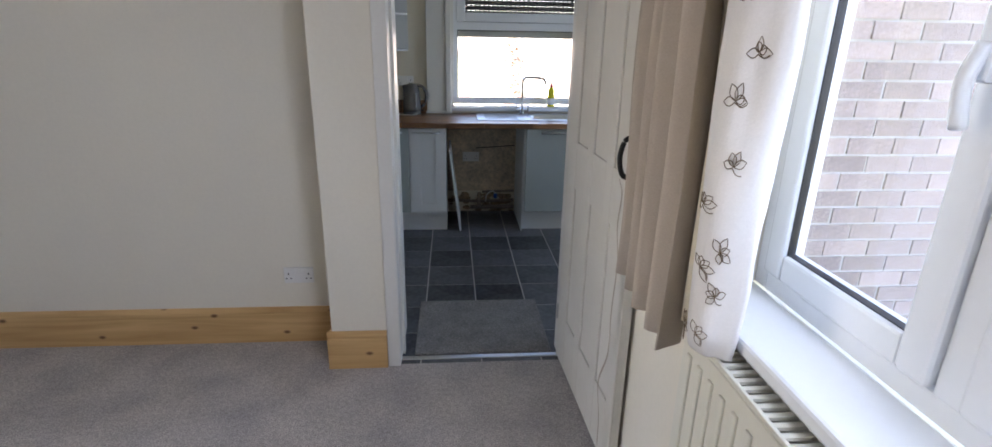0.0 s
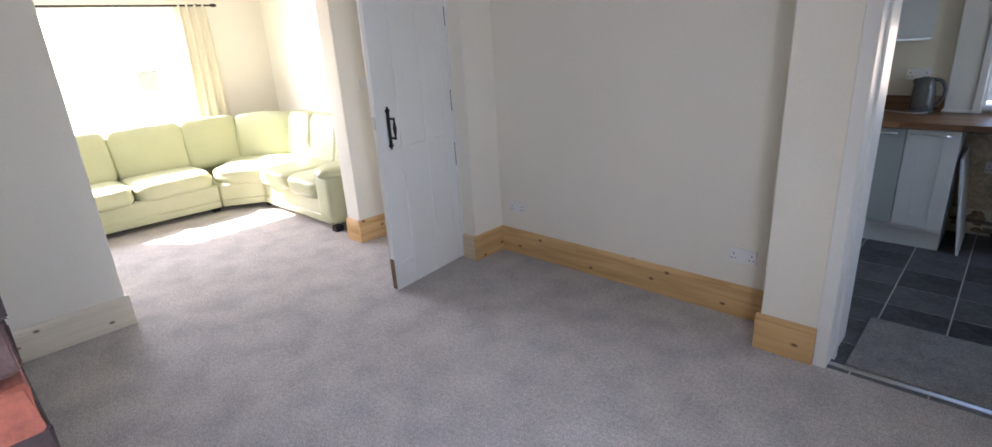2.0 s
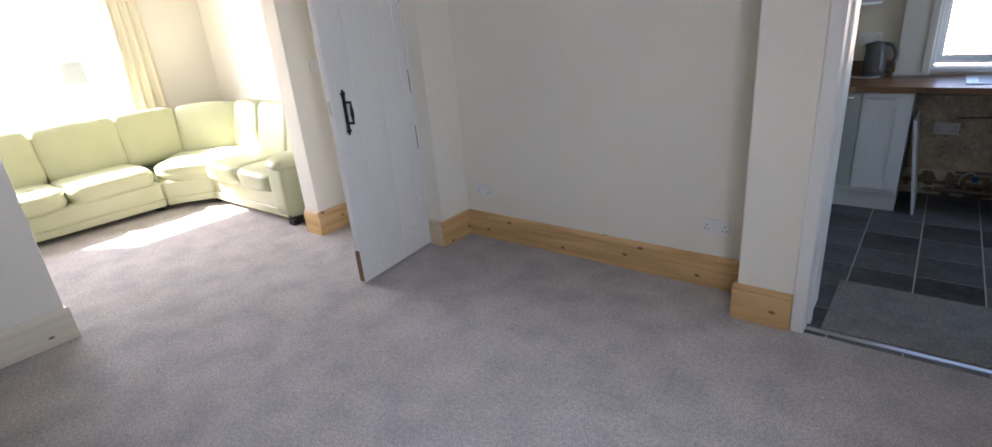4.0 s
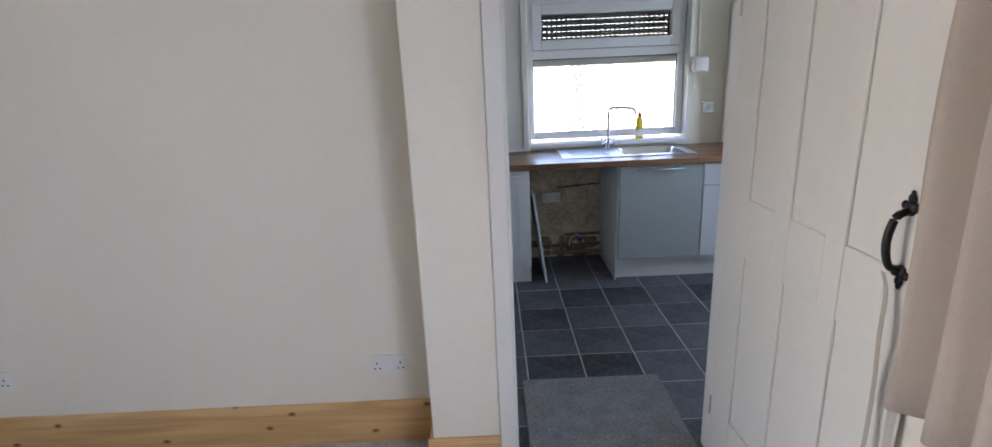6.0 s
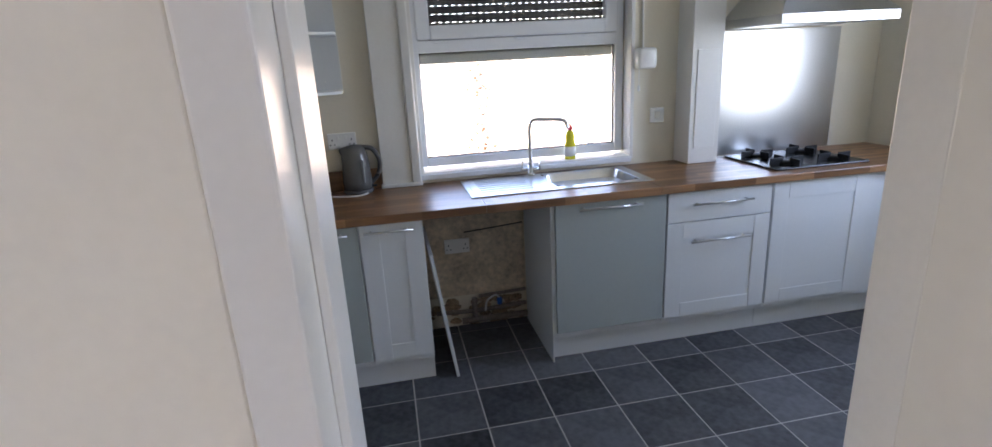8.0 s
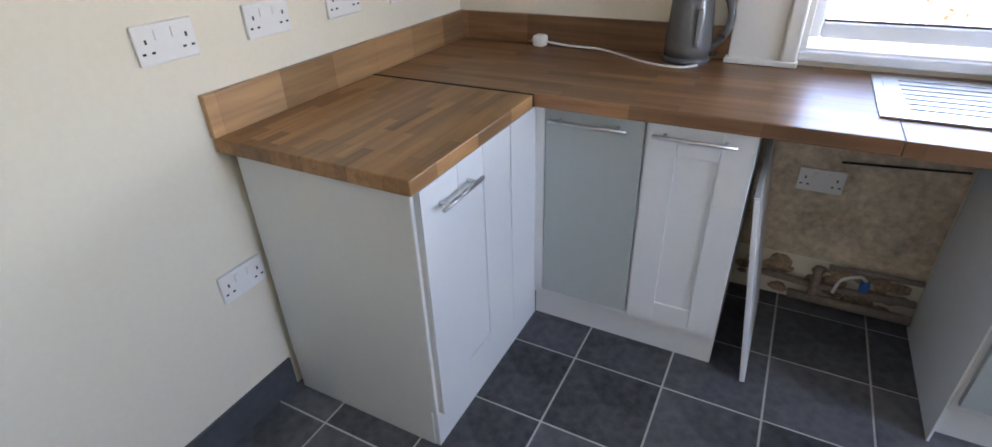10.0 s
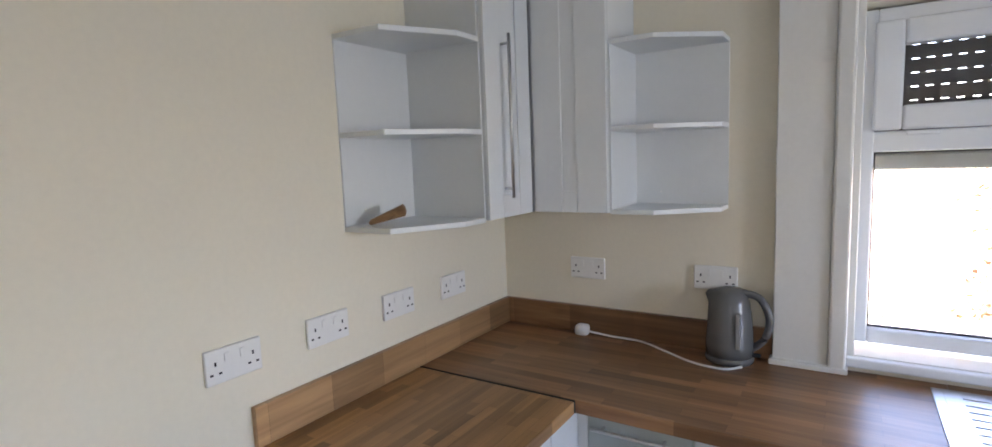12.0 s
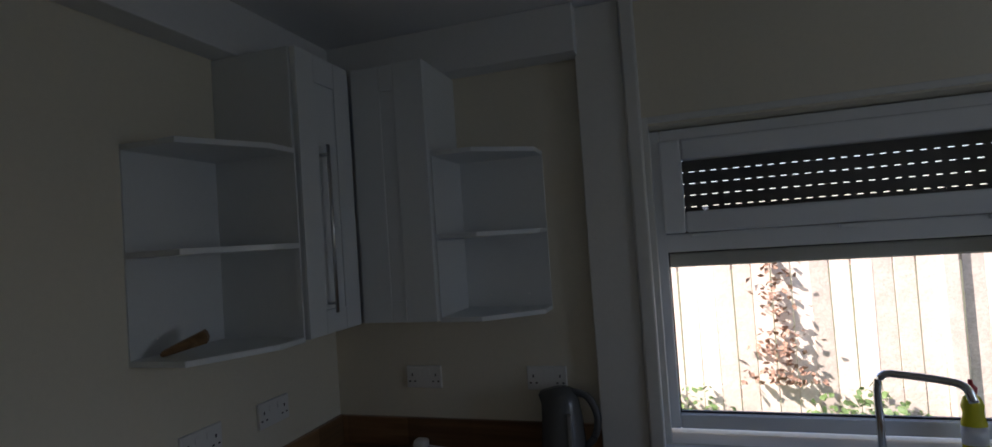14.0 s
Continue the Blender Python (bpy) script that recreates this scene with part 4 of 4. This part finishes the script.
hi = [bm.verts.new(p) for p in ((2.63, 4.2, 1.95), (2.87, 4.2, 1.95), (2.87, KN - 0.002, 1.95), (2.63, KN - 0.002, 1.95))]
bm.faces.new(lo), bm.faces.new(hi)
for i in range(4):
    bm.faces.new((lo[i], lo[(i + 1) % 4], hi[(i + 1) % 4], hi[i]))
bmesh.ops.recalc_face_normals(bm, faces=bm.faces[:])
part("canopy", bm, STEEL, hood)
part("rim", bx(2.4, 3.1, 3.97, KN - 0.002, 1.65, 1.6995, 0.003), STEEL, hood)
part("chimney", bx(2.63, 2.87, 4.2, KN - 0.002, 1.951, 2.475, 0.003), HOBG, hood)

mt = thing("doormat", (0.74, 2.33, 0), "flat grey doormat on the tiles inside the doorway", "mat")
bm = bx(0.388, 1.09, 2.012, 2.6, 0.001, 0.011, 0.004)
part("rug", bm, MATG, mt)
part("binding", bx(0.386, 1.092, 2.01, 2.602, 0.0005, 0.006, 0.002), MATG, mt)

# ---- lounge things ----
rad = thing("radiator", (1.15, 0.2, 0.15), "cream panel radiator with top grille under the window board", "radiator")
part("back_panel", bx(1.185, 1.198, -1.0, 0.6, 0.32, 0.94, 0.004), RAD, rad)
front = part("front_panel", bx(1.098, 1.11, -1.0, 0.6, 0.32, 0.94, 0.004), RAD, rad)
flute = mesh("flute", bx(-0.006, 0.002, -0.011, 0.011, -0.265, 0.265, 0.004), RAD)
for k in range(31):
    b = new("flute", flute)
    b.parent = front
    b.location = (1.098, -0.939 + k * 0.05, 0.635)
    b.matrix_parent_inverse = rad.matrix_basis.copy() @ front.matrix_parent_inverse
    b.matrix_parent_inverse.invert()
bm = bx(1.098, 1.106, -1.0, 0.6, 0.941, 0.953, 0.002)
bx(1.19, 1.198, -1.0, 0.6, 0.941, 0.953, 0.002, bm)
y = -0.99
while y < 0.59:
    bx(1.106, 1.19, y, y + 0.012, 0.944, 0.951, 0, bm)
    y += 0.025
part("grille", bm, RAD, rad)
for y in (-1.0, 0.6):
    part("side_cover", bx(1.1, 1.196, y - 0.004, y + 0.004, 0.34, 0.95, 0.002), RAD, rad)
for y in (-0.9, 0.5):
    part("bracket", bx(1.196, 1.2, y - 0.02, y + 0.02, 0.35, 0.85), RAD, rad)
part("valve", lathe([(0.012, 0), (0.014, 0.05), (0.02, 0.06), (0.02, 0.1), (0.012, 0.11)], (1.15, 0.63, 0.25), 14), PLAST, rad, smooth=True)
part("pipe", tube([(1.15, 0.63, 0.0), (1.15, 0.63, 0.25)], 0.008), COPPER, rad, smooth=True)


def drape(bm, path, z0, z1, amp, n, thick=0.004, seed=0, flare=0.0, hem=0.0):
    """A hanging cloth: folds along a plan line from p to q."""
    p, q = Vector((*path[0], 0)), Vector((*path[1], 0))
    d = q - p
    nrm = Vector((-d.y, d.x, 0)).normalized()
    cols, rows = n * 10, 16
    grid = []
    for side in (0, 1):
        lay = []
        for j in range(rows + 1):
            v = j / rows
            line = []
            for i in range(cols + 1):
                u = i / cols
                a = amp * (1 - 0.35 * v) * math.sin(2 * math.pi * n * u + 0.8 * math.sin(3 * v + seed) + seed)
                a += amp * 0.4 * noise.noise(Vector((u * n * 1.7, v * 2.3, seed)))
                c = p + d * (u + flare * (u - 0.5) * (1 - v)) + nrm * (a + side * thick)
                line.append(bm.verts.new((c.x, c.y, z0 + (z1 - z0) * v + (hem * math.sin(5 * u + seed) * (1 - v)))))
            lay.append(line)
        grid.append(lay)
    for s, lay in enumerate(grid):
        for j in range(rows):
            for i in range(cols):
                f = (lay[j][i], lay[j][i + 1], lay[j + 1][i + 1], lay[j + 1][i])
                bm.faces.new(f if s else f[::-1])
    for i in range(cols):
        bm.faces.new((grid[0][0][i], grid[0][0][i + 1], grid[1][0][i + 1], grid[1][0][i]))
    for j in range(rows):
        for i in (0, cols):
            bm.faces.new((grid[0][j][i], grid[0][j + 1][i], grid[1][j + 1][i], grid[1][j][i]))
    bmesh.ops.recalc_face_normals(bm, faces=bm.faces[:])
    return bm


cur = thing("lined_curtain", (1.14, 0.9, 0.86), "taupe lining of a curtain drawn beside the window", "curtain", "curtains")
part("cloth", drape(bmesh.new(), ((1.10, 0.655), (1.14, 1.115)), 0.85, 2.2, 0.04, 4, seed=1.3, thick=0.006), TAUPE, cur, smooth=True)
cur = thing("embroidered_curtain", (1.08, 0.52, 0.88), "white satin curtain with brown leaf embroidery, bunched", "curtain", "curtains")
part("edge", drape(bmesh.new(), ((1.12, 0.585), (1.14, 0.70)), 0.93, 2.2, 0.016, 2, seed=0.2), CREAMFAB, cur, "cream lining edge", True)
bm = bmesh.new()
rings = []
for j in range(25):
    z = 0.956 + j * 0.052
    ring = []
    for k in range(28):
        t = 2 * math.pi * k / 28
        w = 1 + 0.14 * math.sin(3 * t + 1.2 * z * 3) + 0.32 * noise.noise(Vector((math.cos(t) * 1.3, math.sin(t) * 1.3, z * 3)))
        s = 0.8 + 0.2 * min(1, j / 3)
        ring.append(bm.verts.new((1.104 + 0.046 * w * s * math.cos(t), 0.51 + 0.085 * w * s * math.sin(t) - 0.01 * math.sin(z * 5), z)))
    rings.append(ring)
for a, c in zip(rings, rings[1:]):
    for k in range(28):
        bm.faces.new((a[k], a[(k + 1) % 28], c[(k + 1) % 28], c[k]))
bm.faces.new(rings[0]), bm.faces.new(rings[-1])
bmesh.ops.recalc_face_normals(bm, faces=bm.faces[:])
part("cloth", bm, WHITEFAB, cur, smooth=True)
for k, (ang, z) in enumerate(((205, 1.0), (228, 1.09), (195, 1.14), (222, 1.18), (182, 1.26), (218, 1.34), (200, 1.45), (228, 1.53), (190, 1.62), (215, 1.7), (165, 0.99), (232, 1.86))):
    bm = bmesh.new()
    turn = random.uniform(-60, 60)
    for leaf in range(random.choice((4, 5, 5))):
        a0, ln = radians(turn + -20 + 48 * leaf + random.uniform(-12, 12)), random.uniform(0.019, 0.034)
        loop = []
        for i in range(9):
            u = i / 8
            w = 0.008 * math.sin(math.pi * u)
            ds, dz = math.cos(a0) * ln * u - math.sin(a0) * w, math.sin(a0) * ln * u + math.cos(a0) * w
            loop.append((ds, dz))
        for i in range(7, 0, -1):
            u = i / 8
            w = -0.008 * math.sin(math.pi * u)
            loop.append((math.cos(a0) * ln * u - math.sin(a0) * w, math.sin(a0) * ln * u + math.cos(a0) * w))
        pts = []
        for ds, dz in loop:
            t = radians(ang) + ds / 0.075
            zz = z + dz
            w = 1.02 + 0.14 * math.sin(3 * t + 1.2 * zz * 3) + 0.32 * noise.noise(Vector((math.cos(t) * 1.3, math.sin(t) * 1.3, zz * 3)))
            pts.append((1.104 + 0.046 * w * math.cos(t), 0.51 + 0.085 * w * math.sin(t) - 0.01 * math.sin(zz * 5), zz))
        tube(pts, 0.0008, bm, 4, True)
        if leaf == 0:
            tube([(p[0] - 0.002, p[1], z - abs(p[2] - z) * 0.9 - 0.002) for p in pts[:8]], 0.0008, bm, 4)
    part("embroidery", bm, THREAD, cur, "brown stitched leaf sprig")
tie = thing("curtain_tie", (1.1, 1.2, 0.1), "pale ribbon tie hanging from the door handle", "ribbon")
pts = arc([(1.105, 1.195, 1.13), (1.115, 1.19, 1.08), (1.105, 1.175, 0.98), (1.12, 1.185, 0.85), (1.112, 1.175, 0.68), (1.12, 1.195, 0.5), (1.108, 1.235, 0.36), (1.115, 1.215, 0.22), (1.11, 1.19, 0.12)], 7)
bm = bmesh.new()
edge = [[bm.verts.new(p + Vector((o, w, 0))) for w, o in ((-0.009, 0), (0.009, 0.004), (0.009, 0.0055), (-0.009, 0.0015))] for p in pts]
for a, c in zip(edge, edge[1:]):
    for k in range(4):
        bm.faces.new((a[k], a[(k + 1) % 4], c[(k + 1) % 4], c[k]))
bm.faces.new(edge[0]), bm.faces.new(edge[-1])
bmesh.ops.recalc_face_normals(bm, faces=bm.faces[:])
part("ribbon", bm, TAUPE, tie)
rail = thing("curtain_rail", (1.1, -0.2, 2.2), "plain curtain rail above the window", "rail")
part("rod", tube([(1.08, -1.5, 2.21), (1.05, 1.2, 2.21)], 0.012), PLAST, rail, smooth=True)
for y in (-1.3, 0.9):
    part("bracket", bx(1.07, 1.2, y - 0.01, y + 0.01, 2.2, 2.215), PLAST, rail)

# front room
cur = thing("eyelet_curtain", (-6.26, 1.75, 0.6), "thin cream curtain tied at the side of the front window", "curtain", "curtains")
part("cloth", drape(bmesh.new(), ((-6.24, 1.52), (-6.24, 1.86)), 0.5, 2.16, 0.03, 4, seed=2.1, flare=0.25), CREAMFAB, cur, smooth=True)
rod = thing("curtain_pole", (-6.24, 0.4, 2.14), "dark metal curtain pole with finial", "pole")
part("rod", tube([(-6.24, -1.0, 2.15), (-6.24, 1.9, 2.15)], 0.011), IRON, rod, smooth=True)
part("finial", pillow(-6.24, 1.94, 2.15, 0.04, 0.08, 0.04, 2.2), IRON, rod, smooth=True)
for y in (-0.9, 1.75):
    part("bracket", bx(-6.35, -6.23, y - 0.008, y + 0.008, 2.135, 2.165), IRON, rod)

sofa = thing("corner_sofa", (-5.0, 1.6, 0), "pale green leather corner sofa with padded cushions", "sofa")
# frames: north run, corner wedge, west run
part("base", prism([(-3.66, 1.62), (-3.66, 2.5), (-5.05, 2.5), (-5.05, 1.62)], 0.05, 0.3, 0.02), LEATHER, sofa)
part("base", prism([(-5.05, 1.62), (-5.05, 2.5), (-6.2, 2.5), (-6.2, 1.24), (-5.31, 1.24)], 0.05, 0.3, 0.02), LEATHER, sofa)
part("base", prism([(-5.31, 1.24), (-6.2, 1.24), (-6.2, -0.9), (-5.4, -0.9)], 0.05, 0.3, 0.02), LEATHER, sofa)
W = 0.035
for i, (cx, cy, cz, sx, sy, sz, rz) in enumerate([
    (-4.12, 1.93, 0.36, 0.62, 0.76, 0.2, 0), (-4.73, 1.93, 0.36, 0.62, 0.76, 0.2, 0),
    (-5.42, 1.78, 0.36, 0.82, 0.86, 0.2, 45),
    (-5.69, 0.86, 0.36, 0.8, 0.74, 0.2, 0), (-5.7, 0.14, 0.36, 0.8, 0.7, 0.2, 0), (-5.72, -0.54, 0.36, 0.8, 0.66, 0.2, 0)]):
    part("seat_cushion", pillow(cx, cy, cz, sx, sy, sz, 5.5, Matrix.Rotation(radians(rz), 4, "Z"), wrinkle=W, seed=i * 3.1), LEATHER, sofa, smooth=True)
for i, (cx, cy, sx, sy, rz) in enumerate([
    (-4.15, 2.3, 0.6, 0.24, 0), (-4.72, 2.31, 0.55, 0.24, 0), (-5.25, 2.3, 0.5, 0.24, 0), (-5.73, 2.06, 0.66, 0.24, 48),
    (-6.0, 1.5, 0.6, 0.24, 88), (-6.02, 0.86, 0.72, 0.24, 90), (-6.02, 0.14, 0.7, 0.24, 90), (-6.02, -0.54, 0.66, 0.24, 90)]):
    m = Matrix.Rotation(radians(rz), 4, "Z") @ Matrix.Rotation(radians(-12), 4, "X")
    part("back_cushion", pillow(cx, cy, 0.65, sx + 0.01, sy, 0.57, 7.0, m, wrinkle=W * 1.4, seed=20 + i * 2.3), LEATHER, sofa, smooth=True)
for o in ([(-3.68, 1.6), (-3.68, 1.66), (-5.06, 1.66), (-5.06, 1.6)], [(-5.05, 1.6), (-5.09, 1.66), (-5.34, 1.28), (-5.29, 1.24)], [(-5.29, 1.23), (-5.35, 1.23), (-5.44, -0.9), (-5.38, -0.9)]):
    part("base_lip", prism(o, 0.055, 0.13, 0.008), LEATHER, sofa)
part("back_frame", bx(-6.22, -3.66, 2.38, 2.5, 0.05, 0.72, 0.04), LEATHER, sofa)
part("back_frame", bx(-6.24, -6.12, -0.9, 2.38, 0.05, 0.72, 0.04), LEATHER, sofa)
arm = part("arm", pillow(-3.7, 2.02, 0.32, 0.27, 0.92, 0.5, 8), LEATHER, sofa, smooth=True)
part("arm_pad", pillow(-3.69, 1.98, 0.55, 0.32, 0.9, 0.14, 3.2, wrinkle=W, seed=5), LEATHER, arm, smooth=True)
part("arm", pillow(-5.8, -0.98, 0.35, 0.85, 0.26, 0.55, 6), LEATHER, sofa, smooth=True)
for x, y in ((-3.64, 1.63), (-3.64, 2.42), (-5.1, 1.68), (-5.42, 1.2), (-5.5, -0.85)):
    part("foot", bx(x - 0.04, x + 0.04, y - 0.04, y + 0.04, 0, 0.055, 0.006), HOBG, sofa, "dark wooden foot")

# ---- outside ----
# Out-of-view block, added to keep direct sun off the outside bricks.
setting("sun_block", bx(-6.6, 1.4, -2.3, 2.65, H + 0.15, 5.3), MORTAR_OUT, "unseen block above the lounge, added to shade the brick wall")
setting("ground", bx(-60, 60, -60, 60, -0.35, -0.25), GRASS, "rough garden ground")
fence = thing("garden_fence", (1.0, 7.6, -0.25), "weathered close-board garden fence in sunlight", "fence")
bm = bx(-0.07, 0.07, -0.009, 0.009, 0, 1.95, 0.002)
board = mesh("board", bm, FENCE)
for k in range(44):
    b = new("board", board)
    b.parent = fence
    b.matrix_parent_inverse = fence.matrix_basis.inverted()
    b.location, b.rotation_euler = (-2.2 + k * 0.148, 7.6 + random.uniform(-0.006, 0.006), -0.25 + random.uniform(-0.02, 0.02)), (0, random.uniform(-0.006, 0.006), 0)
for z in (0.2, 1.3):
    part("rail", bx(-2.3, 4.4, 7.61, 7.66, z, z + 0.09), FENCE, fence)
part("post", bx(2.62, 2.72, 7.52, 7.62, -0.25, 1.75, 0.004), FENCE, fence)
bm = bmesh.new()
for k in range(5200):
    c = Vector((random.uniform(-1.2, 3.6), random.uniform(6.4, 7.55), -0.25))
    hgt = 0.5 * max(0.08, 0.5 + 0.7 * noise.noise(Vector((c.x * 1.4, c.y * 1.4, 1))))
    c.z += random.uniform(0, hgt) + (c.y - 6.4) * 0.22
    q = Euler([random.uniform(-1, 1), random.uniform(-1, 1), random.uniform(0, 6.3)]).to_matrix()
    s = random.uniform(0.016, 0.04)
    bm.faces.new([bm.verts.new(c + q @ Vector(v) * s) for v in ((-1, 0, 0), (-0.3, -0.7, 0.1), (0.9, -0.4, 0.1), (1.1, 0.2, -0.1), (0.2, 0.8, 0.1))])
tagged(new("ivy", mesh("ivy", bm, LEAF)), "low green ivy and weeds along the fence", "ivy", kind="stuff")
# Small brown leaves shaped and coloured as a plant's shadow on the fence.
bm = bmesh.new()
for k in range(260):
    z = 0.35 + 1.2 * random.random() ** 1.6
    c = Vector((1.44 + random.gauss(0, 0.04 + 0.1 * (1.55 - z)), 7.5 + random.uniform(-0.04, 0.06), z))
    q = Euler([random.uniform(-1, 1), random.uniform(-1, 1), random.uniform(0, 6.3)]).to_matrix()
    bm.faces.new([bm.verts.new(c + q @ Vector(v) * 0.032) for v in ((-1, 0, 0), (-0.2, -0.7, 0.1), (1, 0, -0.1), (0.1, 0.7, 0.1))])
tagged(new("climber", mesh("climber", bm, mat("shadow_brown", (0.36, 0.22, 0.15), 0.8, vary=0.4))), "brown leaf patch standing in for a plant's shadow on the fence", "climber", kind="stuff")

wall_out = setting("wall_outside", bx(1.4, KE + 0.2, 2.03, 2.059, -0.3, 4.5), MORTAR_OUT, "weathered pink brick wall outside the window")
bm = bx(-0.1125, 0.1125, -0.002, 0.012, -0.038, 0.038)
for v in bm.verts:
    v.co += 0.0022 * Vector((random.uniform(-1, 1), random.uniform(-1, 1), random.uniform(-1, 1)))
whole = mesh("brick", bm, BRICK_OUT)
for r in range(24):
    for c in range(9):
        b = new("brick", whole)
        b.parent = wall_out
        b.location = (1.53 + c * 0.2365 + (r % 2) * 0.118 + random.uniform(-0.003, 0.003), 2.025 + random.uniform(-0.003, 0.003), 0.12 + r * 0.0875)
        b.rotation_euler = (0, random.uniform(-0.006, 0.006), 0)
wire = thing("outside_cable", (2.2, 2.01, 1.0), "thin grey cable clipped to the outside brick wall", "cable")
part("cable", tube(arc([(2.25, 2.008, 2.2), (2.23, 2.006, 1.6), (2.22, 2.006, 1.3), (2.12, 2.006, 1.17), (1.9, 2.006, 1.15), (1.6, 2.006, 1.16)]), 0.005), COPPER, wire, smooth=True)

# brick fireplace corner
fire = setting("fireplace_core", bx(-1.5, -0.022, -1.6, -0.832, 0, H), MORTAR_OUT, "exposed brick chimney breast with rough edge")
meshes = []
for m in (BRICK_RED, BRICK_DARK):
    bm = bx(-0.1075, 0.1075, -0.05, 0.05, -0.0325, 0.0325, 0.004)
    for v in bm.verts:
        v.co += 0.003 * Vector((random.uniform(-1, 1), random.uniform(-1, 1), random.uniform(-1, 1)))
    meshes.append(mesh("brick", bm, m))
for r in range(26):
    for c in range(5):
        b = new("brick", meshes[random.random() < 0.55])
        b.parent = fire
        b.location = (-0.112 - c * 0.225 - (r % 2) * 0.03 + random.uniform(-0.008, 0.008), -0.842 + random.uniform(-0.004, 0.004), 0.04 + r * 0.0755)
        b.rotation_euler = (0, random.uniform(-0.01, 0.01), random.uniform(-0.02, 0.02))

# kitchen floor tiles
bm = bx(-0.1492, 0.1492, -0.1492, 0.1492, -0.006, 0.0, 0.0015)
whole = mesh("tile", bm, TILE)
for i in range(-3, 12):
    for j in range(-6, 3):
        x, y = 0.115 + 0.305 * (i + 0.5), 3.765 + 0.305 * (j + 0.5)
        if y < 2.0 or (y < 2.3 and not 0.2 < x < 1.4):
            continue
        t = new("tile", whole)
        t.parent = floor_k
        t.location = (x, y, 0.0005)
